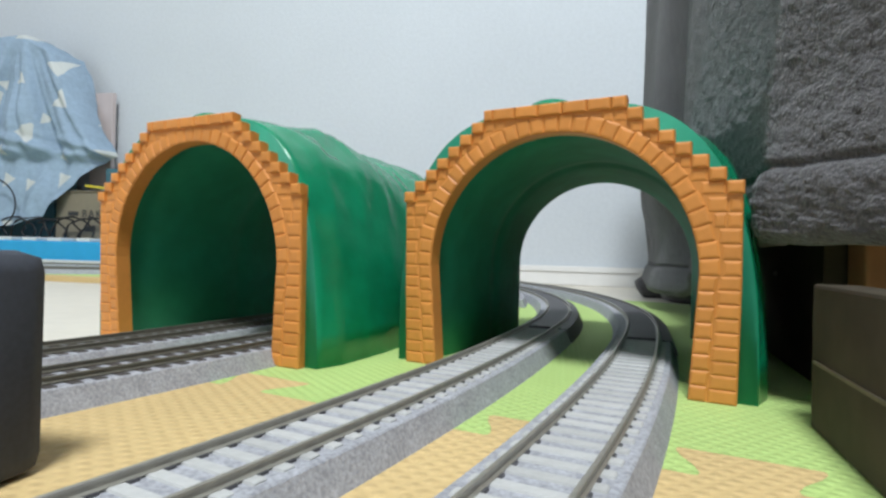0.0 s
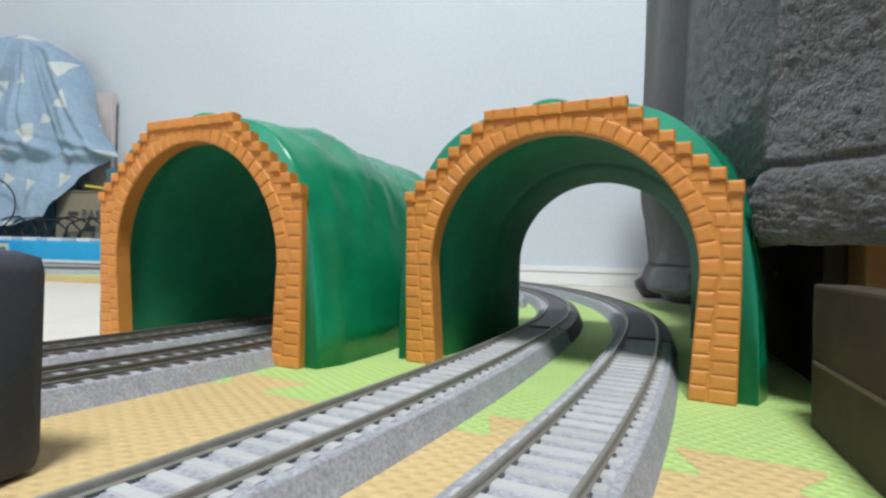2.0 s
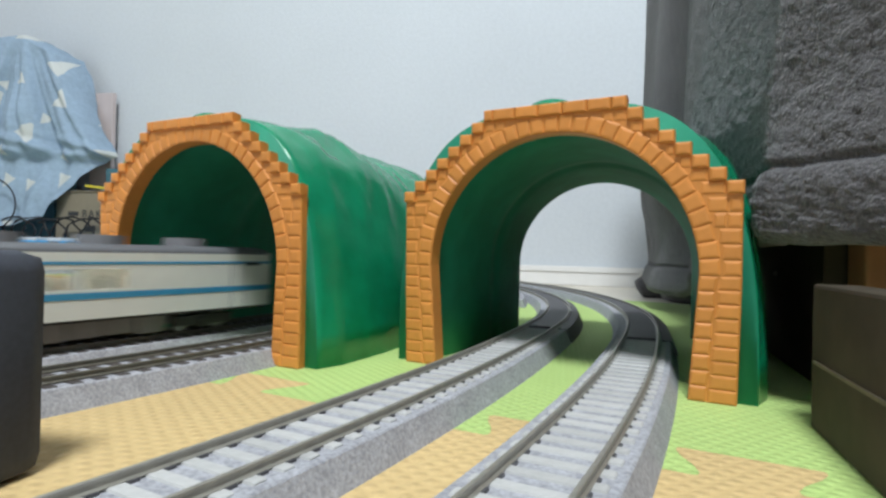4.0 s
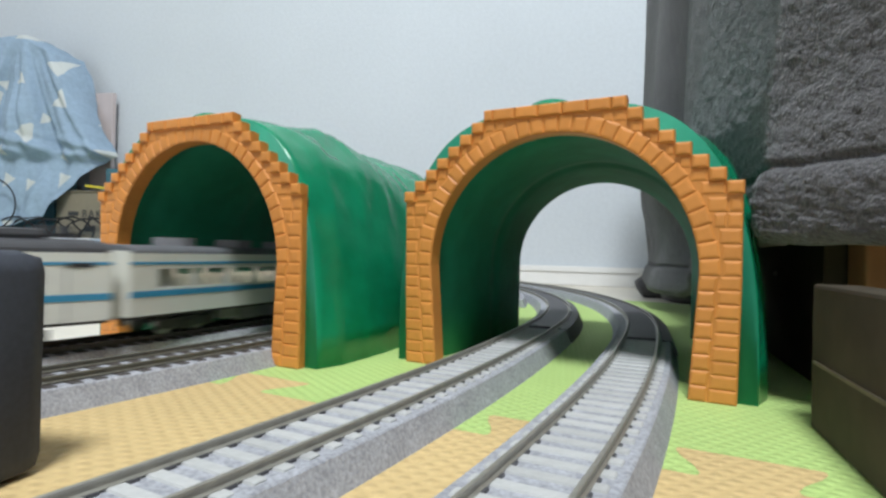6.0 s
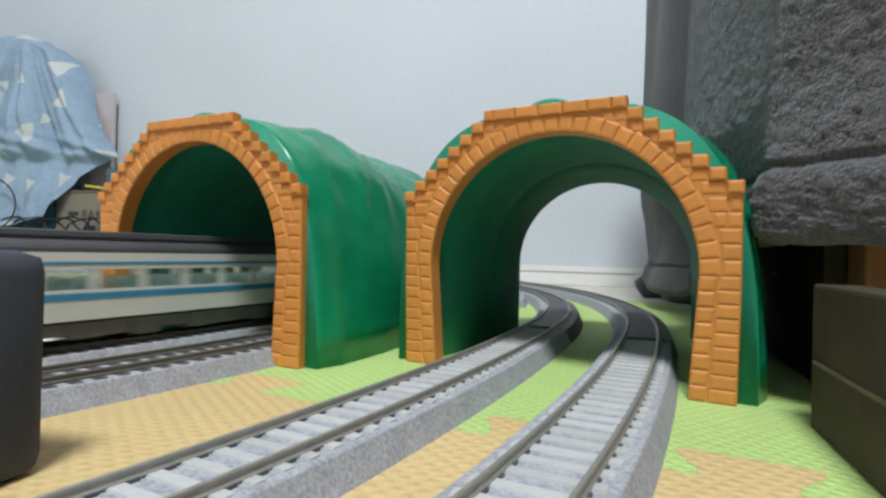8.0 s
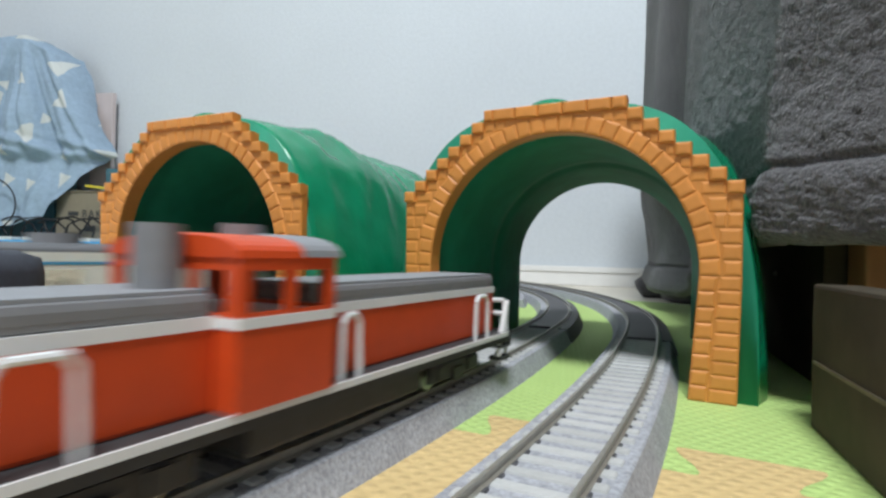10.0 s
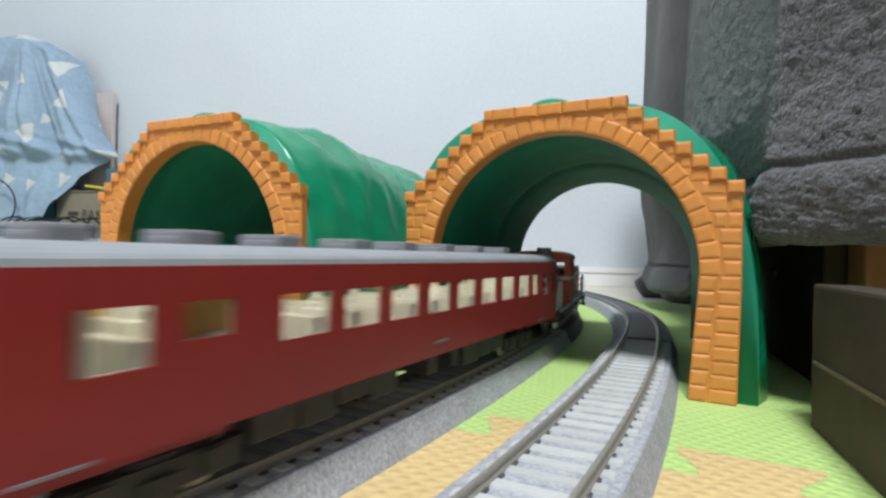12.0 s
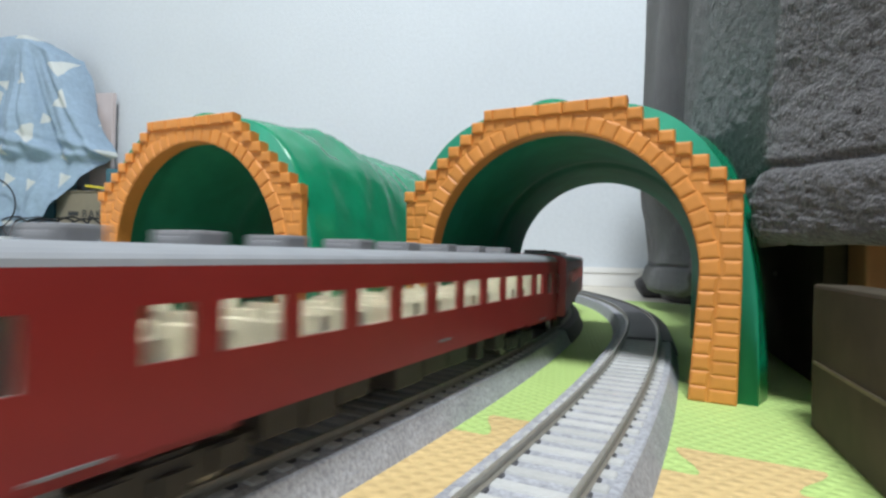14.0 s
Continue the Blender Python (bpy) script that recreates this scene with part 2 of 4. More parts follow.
slab("wall_east", 1500, 1620, -3320, 120, 0, 2500, M_WALL, ROOM, label="white wall", category="wall")
slab("ceiling", -2720, 1620, -3320, 120, 2500, 2600, M_WALL, ROOM, label="white ceiling", category="ceiling")
base = part("baseboard", boxes((-2600, 1500, -9, -1, 0.5, 28), (-2600, 1500, -12, -1, 28, 40), bevel=1.5), M_TRIM)
base.matrix_world = ROOM
tagged(base, "white painted skirting board with a stepped top", "skirting", kind="structure")


# ---------------------------------------------------------------- play mat of foam tiles
MAT_POSE = mpose(6.0, 181.6, 0, 0, 0, -28.35)


def jigsaw(start, count, pitch, depth):
    """The interlocking edge of a foam tile, dovetails with rounded corners, as (along, out) points."""
    pts = []
    for i in range(count):
        a, up = start + i * pitch, (1 if i % 2 == 0 else -1)
        for u, v in ((2.6, -0.98), (3.4, -0.90), (3.6, -0.74), (1.9, -0.3), (-1.9, 0.3), (-3.6, 0.74), (-3.4, 0.90), (-2.6, 0.98)):
            pts.append((a + u, up * v * depth))
    return pts


def foam_tile(outline, mat, label, m):
    bm = bmesh.new()
    top = [bm.verts.new((x, y, 0)) for x, y in outline]
    low = [bm.verts.new((x, y, -7.8)) for x, y in outline]
    n = len(top)
    bmesh.ops.triangle_fill(bm, edges=[bm.edges.new((top[i], top[(i + 1) % n])) for i in range(n)], use_beauty=True, normal=(0, 0, 1))
    for i in range(n):
        bm.faces.new((top[i], low[i], low[(i + 1) % n], top[(i + 1) % n]))
    ob = part("foam_tile", bm, mat)
    ob.matrix_world = m
    return tagged(ob, label, "foam mat", "foam floor tiles")


EDGE = jigsaw(11.2 - 28.3 * 8, 28, 28.3, 10.3)
X0, X1 = EDGE[0][0], EDGE[-1][0]
foam_tile([(x, y + 0.12) for x, y in EDGE] + [(X1, 560), (X0, 560)], M_GREEN_MAT, "light green foam play mat with interlocking edge", MAT_POSE)
foam_tile([(X0, -600), (X1, -600)] + [(x, y - 0.12) for x, y in EDGE[::-1]], M_ORANGE_MAT, "orange foam play mat with woven texture", MAT_POSE)
FAR_MAT = mpose(-560, 925, 0, 0, 0, -14)
foam_tile([(-900, 0), (60, 0), (60, 330), (-900, 330)], M_GREEN_MAT, "light green foam mat under the far track", FAR_MAT)
foam_tile([(-900, -36), (60, -36), (60, -0.3), (-900, -0.3)], M_ORANGE_MAT, "orange foam strip beside a green mat", FAR_MAT)


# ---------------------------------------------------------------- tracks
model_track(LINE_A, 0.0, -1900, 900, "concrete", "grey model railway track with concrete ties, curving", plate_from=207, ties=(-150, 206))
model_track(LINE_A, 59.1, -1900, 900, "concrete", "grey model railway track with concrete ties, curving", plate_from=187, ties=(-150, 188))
model_track(LINE_L, 0.0, -2400, 2300, "wood", "grey model railway track with dark brown ties", ties=(-150.4, 230))
model_track(LINE_L, -53.9, -2400, 2300, "wood", "grey model railway track with dark brown ties", ties=(-150.4, 230))
model_track(LINE_FAR, 0.0, -1700, 1480, "wood", "grey model railway track by the wall")


# ---------------------------------------------------------------- toy tunnels
HALF, SHOULDER, TOP_HALF, TOP, BASE_IN = 72.7, 82.0, 31.0, 117.0, 54.8
ARCH_Z, ARCH_R, RING = 47.0, 58.0, 7.4
LEAN = 0.024
STEPS = 7


def brick_mesh(quad, inset=0.75, deep=2.6, push=0.0):
    """A moulded brick: four corners (x, z), counter-clockwise from the front, with rounded-off face."""
    cx = sum(p[0] for p in quad) / 4
    cz = sum(p[1] for p in quad) / 4

    def ring(y, shrink):
        out = []
        for x, z in quad:
            d = math.hypot(x - cx, z - cz)
            k = max(0.0, 1 - shrink * 1.4 / d)
            xx, zz = cx + (x - cx) * k, cz + (z - cz) * k
            out.append((xx, y - LEAN * zz, zz))
        return out

    return loft([ring(deep, 0.04), ring(1.0 + push, 0.06), ring(0.5 + push, inset * 0.32), ring(0.2 + push, inset * 0.8), ring(0.05 + push, inset * 1.5), ring(push, inset * 2.3)])


def arch_point(a, r):
    return r * math.cos(a), ARCH_Z + r * math.sin(a)


def inner_x(z):
    return BASE_IN + (ARCH_R - BASE_IN) * min(1, max(0, z / ARCH_Z))


def portal(parent):
    p = part("portal", portal_plate(), M_BRICK, parent, "orange moulded brick portal")
    part("soffit", soffit(), M_BRICK, p)
    quads = []
    n = 31
    for i in range(n):
        a0, a1 = math.pi * i / n, math.pi * (i + 1) / n
        r1 = ARCH_R + RING + 0.5 * math.sin(i * 2.3)
        quads.append(([arch_point(a0, ARCH_R), arch_point(a0, r1), arch_point(a1, r1), arch_point(a1, ARCH_R)], 0.0))
    dx, dz = (HALF - TOP_HALF) / STEPS, (TOP - SHOULDER) / STEPS
    for side in (-1, 1):
        # legs: an inner column that carries the ring on, an outer one in broken bond
        for rows, inner in ((8, True), (9, False)):
            for i in range(rows):
                z0, z1 = ARCH_Z * i / rows, ARCH_Z * (i + 1) / rows
                s0, s1 = (inner_x(z) + 6.5 + 0.35 * math.sin(z * 0.55 + side) for z in (z0, z1))
                if inner:
                    quads.append(([(side * inner_x(z0), z0), (side * s0, z0), (side * s1, z1), (side * inner_x(z1), z1)], 0.15 * (i % 2)))
                else:
                    out0, out1 = HALF - 1.2 + z0 * 0.02, HALF - 1.2 + z1 * 0.02
                    quads.append(([(side * s0, z0), (side * out0, z0), (side * out1, z1), (side * s1, z1)], 0.1 * (i % 3)))
        z = ARCH_Z
        for i, h in enumerate([5.84] * 5):
            xo = math.sqrt((ARCH_R + RING + 0.5) ** 2 - (z + h * 0.6 - ARCH_Z) ** 2)
            xs = [xo, HALF - 0.4] if HALF - xo < 9 else [xo, xo + (HALF - xo) * (0.45 if i % 2 else 0.6), HALF - 0.4]
            for x0, x1 in zip(xs, xs[1:]):
                quads.append(([(side * x0, z), (side * x1, z), (side * x1, z + h), (side * x0, z + h)], 0.2))
            z += h
        # stepped courses over the shoulders
        quads.append(([(side * (HALF - dx), SHOULDER - dz), (side * HALF, SHOULDER - dz), (side * HALF, SHOULDER), (side * (HALF - dx), SHOULDER)], -1.2))
        xo = math.sqrt((ARCH_R + RING + 0.5) ** 2 - (SHOULDER - 3 - ARCH_Z) ** 2)
        quads.append(([(side * xo, SHOULDER - dz), (side * (HALF - dx), SHOULDER - dz), (side * (HALF - dx), SHOULDER), (side * xo, SHOULDER)], 0.2))
        for k in range(1, STEPS):
            z0, z1 = SHOULDER + dz * (k - 1), SHOULDER + dz * k
            x1 = HALF - dx * k
            zi = (z0 + z1) / 2 - ARCH_Z
            xo = math.sqrt(max(0, (ARCH_R + RING + 0.5) ** 2 - zi * zi))
            quads.append(([(side * (x1 - dx), z0), (side * x1, z0), (side * x1, z1), (side * (x1 - dx), z1)], -1.2))
            if x1 - dx - xo > 2:
                mid = xo + (x1 - dx - xo) * 0.5
                for xa, xb in ((xo, mid), (mid, x1 - dx)) if x1 - dx - xo > 9 else ((xo, x1 - dx),):
                    quads.append(([(side * xa, z0), (side * xb, z0), (side * xb, z1), (side * xa, z1)], 0.2))
    xs = [-TOP_HALF, -26.5, -16.3, -5.8, 5.0, 15.3, 25.0, TOP_HALF]
    for x0, x1 in zip(xs, xs[1:]):
        quads.append(([(x0, TOP - dz), (x1, TOP - dz), (x1, TOP), (x0, TOP)], -1.2))
    for q, push in quads:
        part("brick", brick_mesh(q, push=push), M_BRICK, p)
    return p


def soffit():
    """The inside of the arch, as deep as the mould."""
    rings = []
    for i in range(-1, 42):
        if i < 0 or i > 40:
            x = BASE_IN * (1 if i < 0 else -1)
            o = (BASE_IN + 3.0) * (1 if i < 0 else -1)
            ring = [(x, 0.0), (o, 0.0)]
        else:
            ring = [arch_point(math.pi * i / 40, ARCH_R), arch_point(math.pi * i / 40, ARCH_R + 3.0)]
        (xi, zi), (xo, zo) = ring
        rings.append([(xi, 1.0 - LEAN * zi, zi), (xi, 8.5 - LEAN * zi, zi), (xo, 8.5 - LEAN * zo, zo), (xo, 1.0 - LEAN * zo, zo)])
    return loft(rings)


def portal_plate():
    """The backing of the bricks, with the arch cut through it."""
    dx, dz = (HALF - TOP_HALF) / STEPS, (TOP - SHOULDER) / STEPS
    outer = [(HALF - 1.5, 0.0), (HALF - 0.7, SHOULDER - 0.3)]
    for k in range(1, STEPS + 1):
        outer += [(HALF - dx * k - 0.4, SHOULDER + dz * (k - 1) - 0.3), (HALF - dx * k - 0.4, SHOULDER + dz * k - 0.3)]
    outer += [(-x, z) for x, z in outer[::-1]]
    inner = [(BASE_IN + 0.4, 0.0)] + [arch_point(math.pi * i / 40, ARCH_R + 0.4) for i in range(41)] + [(-BASE_IN - 0.4, 0.0)]
    bm = bmesh.new()
    rows = []
    for y in (0.62, 5.0):
        rows.append(([bm.verts.new((x, y - LEAN * z, z)) for x, z in outer], [bm.verts.new((x, y - LEAN * z, z)) for x, z in inner]))
    for o, i in rows:
        edges = [bm.edges.new((a, b)) for a, b in zip(o, o[1:])] + [bm.edges.new((a, b)) for a, b in zip(i, i[1:])]
        edges += [bm.edges.new((o[0], i[0])), bm.edges.new((o[-1], i[-1]))]
        bmesh.ops.triangle_fill(bm, edges=edges, use_beauty=True)
    for k in (0, 1):
        a, b = rows[0][k], rows[1][k]
        for j in range(len(a) - 1):
            bm.faces.new((a[j], a[j + 1], b[j + 1], b[j]))
    bmesh.ops.recalc_face_normals(bm, faces=bm.faces)
    return bm


def shell(length, bend, seed, bulge):
    """The rocky green hood of a toy tunnel, hollow, carried back along an arc."""
    rings = []
    n = 56
    for i in range(n + 1):
        d = 4.6 + (length - 4.6) * i / n
        cx, ang = -d * d * bend / 2, d * bend
        out, inn = [], []
        m = 52
        for j in range(m + 1):
            u = j / m
            a = math.pi * u
            c, s = math.cos(a), math.sin(a)
            # outer line: broad foot, round shoulders, flat crown
            ox = 78.0 * math.copysign(abs(c) ** 0.62, c)
            oz = 117.0 * (abs(s) ** 0.72)
            ease = min(1.0, (d - 4.6) / 14.0)
            lump = noise.noise(Vector((ox * 0.022 + seed, d * 0.020, oz * 0.022))) * 5.0 + noise.noise(Vector((ox * 0.05 + seed, d * 0.055, oz * 0.022))) * 3.0 + noise.noise(Vector((ox * 0.13 + seed, d * 0.15, oz * 0.03))) * 1.6
            k = 1.0 + (lump * ease * (0.4 + 0.6 * s) + bulge * ease * s) / 100.0
            ox *= k * (1 + 0.042 * (1 - s) * ease)
            oz *= k if s > 0.03 else 1
            out.append((ox, oz))
            r = 62.6 - 4.6 * d / length + 1.3 * max(0.0, math.sin(d / 40.0 * math.pi)) ** 8
            ix, iz = r * c, ARCH_Z + r * s
            inn.append((ix, iz))
        inn = [(inn[0][0], 0.0)] + inn + [(inn[-1][0], 0.0)]
        ring = []
        for x, z in out + inn[::-1]:
            z = max(z, 0.0)
            ring.append((cx + x * math.cos(ang), d + x * math.sin(ang) - (LEAN * z if i == 0 else 0), z))
        rings.append(ring)
    bm = loft(rings)
    # inner faces take the lining green that has the light painted in
    for f in bm.faces:
        p = f.calc_center_median()
        x = p.x + p.y * p.y * bend / 2
        if math.hypot(x * 0.97, max(0.0, p.z - ARCH_Z)) < 65.5:
            f.material_index = 1
    return bm


def toy_tunnel(x, y, yaw, length, bend, seed, bulge, label):
    t = empty("toy_tunnel", mpose(x, y, 0, 0, 0, yaw), label, "toy tunnel", "toy tunnels")
    portal(t)
    hood = part("tunnel_shell", shell(length, bend, seed, bulge), M_SHELL, t, "glossy green rock-shaped plastic hood", smooth=True)
    hood.data.materials.append(M_LIT_LINING)
    bm = bmesh.new()
    bmesh.ops.create_uvsphere(bm, u_segments=20, v_segments=10, radius=1)
    bmesh.ops.scale(bm, vec=(11, 9, 5), verts=bm.verts)
    bmesh.ops.translate(bm, vec=(-6, 15, 118.6), verts=bm.verts)
    part("crown_boss", bm, M_SHELL, t, smooth=True)
    return t


toy_tunnel(45.3, 239.5, -29.3, 172, 1 / 770.0, 3.1, 1.0, "green plastic toy tunnel with orange brick portal over two tracks")
toy_tunnel(-126.3, 281.9, -27.3, 185, 1 / 900.0, 9.4, 1.5, "green plastic toy tunnel with orange brick portal, beside another tunnel")


# ---------------------------------------------------------------- blanket and the low frame under it
def blanket():
    """A fleece blanket hanging down beside the tunnel in folds, with a stitched hem."""
    bm = bmesh.new()
    nu, nv = 520, 240
    grid = []
    for i in range(nu + 1):
        u = i / nu
        y = 70 + 800 * u ** 1.6
        x = 106 + (y - 135) * 0.235 + (y - 135) ** 2 * 0.00006
        if y < 213:
            x += (213 - y) * 0.66
        far = min(1, max(0, (y - 330) / 160))
        hem = 59 - 42 * min(1, max(0, (y - 345) / 180))
        rough = 1 - 0.6 * far
        col = []
        for j in range(nv + 1):
            z = hem + (450 - hem) * (j / nv) ** 1.6
            d = z - hem
            up = min(1, max(0, (z - 80) / 38))
            near = 1 / (1 + math.exp((y - 213) / (1.2 + 7 * up)))
            bays = -17 * up * math.exp(-((y - 335 - 0.05 * z) / 58) ** 2) + 14 * math.exp(-((y - 480) / 48) ** 2) - 18 * math.exp(-((y - 655) / 60) ** 2)
            fold = bays + 4 * math.sin(y * 0.021 + 0.6) + 8 * math.sin(y * 0.047 + 1.9 + z * 0.004) * far + 8 * noise.noise(Vector((y * 0.012, z * 0.003, 2.0)))
            fold = fold * min(1, max(0, (y - 215) / (120 - 70 * up))) + near * (-10.5 + 6 * up) + 3 * noise.noise(Vector((y * 0.02, z * 0.02, 7.0))) * near
            fold += 0.15 * max(0, z - 116) * (1 - near) * (1 - 0.92 * far)
            tuck = 16 * far * math.exp(-((z - 70) / 45) ** 2)
            roll = 0.0
            if d < 30:
                roll = -2.0 * math.sin(math.pi * min(1, d / 28)) ** 0.5 + 2.6 * math.exp(-((d - 28) / 1.4) ** 2)
                if d < 5:
                    roll += 6 * (1 - d / 5) ** 2
            pile = rough * (0.75 * noise.noise(Vector((x * 0.16, y * 0.16, z * 0.22))) + 1.1 * noise.noise(Vector((x * 0.55, y * 0.55, z * 0.75))))
            wob = 1.2 * noise.noise(Vector((y * 0.06, 3, 0))) * (1 if d < 35 else 0.3)
            col.append(bm.verts.new((x + fold + roll + tuck + pile, y, z + wob)))
        grid.append(col)
    for a, b in zip(grid, grid[1:]):
        for j in range(nv):
            bm.faces.new((a[j], a[j + 1], b[j + 1], b[j]))
    # the top lies flat over the frame, the back of the hem turns under
    top = [bm.verts.new((c[-1].co.x + 700, c[-1].co.y - 160, 452)) for c in grid]
    low = [bm.verts.new((c[0].co.x + 9, c[0].co.y, c[0].co.z + 6)) for c in grid]
    for i in range(nu):
        bm.faces.new((grid[i][-1], top[i], top[i + 1], grid[i + 1][-1]))
        bm.faces.new((low[i], grid[i][0], grid[i + 1][0], low[i + 1]))
    bmesh.ops.recalc_face_normals(bm, faces=bm.faces)
    ob = tagged(part("blanket", bm, M_BLANKET, smooth=True), "grey plush fleece blanket hanging in folds over a low frame", "blanket")
    # its far corner trails on the floor in two soft lumps
    rings = []
    for k in range(15):
        z = FLOOR_Z + 0.5 + 210 * (k / 14) ** 1.4
        w = 16 + 15 * math.exp(-((z - 12) / 24) ** 2) + 0.05 * z
        cx, cy = 342 - 0.07 * z + 6 * math.exp(-z / 30), 880
        rings.append([(cx + w * math.cos(a * 0.5236) * (1 + 0.1 * math.sin(a * 2.1)) - (14 if z < 26 and 3 < a < 9 else 0), cy + 22 * math.sin(a * 0.5236), z) for a in range(12)])
    part("trailing_corner", loft(rings), M_BLANKET, ob, smooth=True)
    bm = bmesh.new()
    bmesh.ops.create_uvsphere(bm, u_segments=24, v_segments=14, radius=1)
    for v in bm.verts:
        k = 1 + 0.12 * noise.noise(v.co * 1.7)
        v.co = Vector((330 + v.co.x * 27 * k + max(0, v.co.z) * 4, 775 + v.co.y * 34 * k, FLOOR_Z + 13 + max(-13, v.co.z * (32 if v.co.z > 0 else 13) * k)))
    part("trailing_fold", bm, M_BLANKET, ob, smooth=True)
    return ob


blanket()


def low_bed():
    b = empty("low_bed", mpose(119.4, 183, 0, 0, 0, -19.0), "dark wooden low bed frame under a grey blanket", "bed frame")
    part("side_board", boxes((0.5, 14, -200, 0, 0, 46), bevel=1.2), M_DARKWOOD, b, "dark stained side board")
    part("groove_strip", boxes((-0.1, 1, -150, -4, 21, 22.0)), M_WORN, b, "worn pale groove")
    part("slat_base", boxes((60, 760, -260, 620, 60, 90), bevel=2), M_DARKWOOD, b)
    part("bed_leg", boxes((27, 62, 38, 58, 0, 62), bevel=1.5), M_BROWNWOOD, b, "brown wooden leg")
    # dark panel added in the gap under the blanket to stand for shade
    part("inner_board", boxes((20, 34, 62, 330, 0, 64), bevel=1), M_DARKWOOD, b)
    bm = bmesh.new()
    bmesh.ops.create_uvsphere(bm, u_segments=12, v_segments=8, radius=1.5)
    bmesh.ops.translate(bm, vec=(20.0, 146, 46), verts=bm.verts)
    part("bolt", bm, M_WHEEL, b, "bright bolt head", smooth=True)
    part("mattress", boxes((70, 760, -260, 620, 92, 440), bevel=20), M_BLANKET, b)
    return b


low_bed()


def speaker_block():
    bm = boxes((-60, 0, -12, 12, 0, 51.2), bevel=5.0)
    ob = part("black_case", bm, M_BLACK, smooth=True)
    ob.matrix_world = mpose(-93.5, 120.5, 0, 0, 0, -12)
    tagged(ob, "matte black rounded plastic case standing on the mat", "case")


speaker_block()


# ---------------------------------------------------------------- things by the wall
def step_through(table, z):
    """A value between the rows (height, value) of a table that falls in height."""
    for (za, a), (zb, b) in zip(table, table[1:]):
        if z >= zb:
            k = (za - z) / (za - zb)
            return a + (b - a) * (k * k * (3 - 2 * k) * 0.4 + k * 0.6)
    return table[-1][1]


def draped_cloth():
    """A sheet over something tall: a peak, folds that spread from it, a swag, and a lower flap whose hem runs slantwise."""
    edge = [(570, 20), (545, 66), (525, 106), (463, 132), (407, 145), (351, 170), (303, 200), (276, 219), (262, 196), (210, 150), (120, 92), (96, 30), (84, -60)]
    bm = bmesh.new()
    nu, nv = 170, 170
    grid = []
    for j in range(nv + 1):
        z = 570 - 486 * j / nv
        right = step_through(edge, z)
        row = []
        for i in range(nu + 1):
            u = i / nu
            x = -300 + (right + 300) * (1 - (1 - u) ** 1.25)
            drop = (570 - z) / 300
            ray_x = x / (640 - z)
            spread = min(1.0, drop)
            upper = 1 / (1 + math.exp((268 - 0.05 * x - z) / 5))
            y = -upper * spread * (19 * math.sin(ray_x * 13 + 1.2) + 10 * math.sin(ray_x * 29 + 0.4 + 0.012 * z) + 4 * math.sin(ray_x * 58 + 0.03 * z))
            y -= 26 * spread * upper
            y += upper * 8 * math.sin(z * 0.14 + x * 0.045) * math.exp(-((z - 296 + 0.06 * x) / 24) ** 2)
            flap = (1 - upper) * (280 - z) / 190
            y += -70 * flap - (1 - upper) * (5 * math.sin(x * 0.034 + z * 0.03) + 3 * math.sin(x * 0.09 - z * 0.02)) + 10 * (1 - upper)
            y += 75 * max(0.0, (u - 0.82) / 0.18) ** 2 * upper
            y += 9 * noise.noise(Vector((x * 0.012, z * 0.012, 5.0))) + 2.5 * noise.noise(Vector((x * 0.05, z * 0.03, 1.0)))
            slump = -0.16 * abs(x) * max(0.0, 1 - drop) if x < 0 else 0.0
            row.append(bm.verts.new((x, y, z + slump + 2.5 * noise.noise(Vector((x * 0.03, z * 0.03, 8.0))))))
        grid.append(row)
    for a, b in zip(grid, grid[1:]):
        for i in range(nu):
            bm.faces.new((a[i], a[i + 1], b[i + 1], b[i]))
    # the far side of the drape
    back = [bm.verts.new((v.co.x * 0.9, 110, v.co.z - 12)) for v in grid[0]]
    for i in range(nu):
        bm.faces.new((grid[0][i], back[i], back[i + 1], grid[0][i + 1]))
    bmesh.ops.recalc_face_normals(bm, faces=bm.faces)
    ob = part("draped_cloth", bm, M_CLOTH, smooth=True)
    ob.matrix_world = mpose(-1050, 1400, 0)
    tagged(ob, "blue cloth with pale triangles draped over a tall thing", "cloth")
    stand = part("covered_stand", boxes((-230, 70, -30, 60, 0, 480), bevel=30), M_TEALCARD)
    stand.matrix_world = mpose(-1050, 1462, FLOOR_Z, 0, 0, -6)
    tagged(stand, "dark tall carton hidden under a blue cloth", "carton")


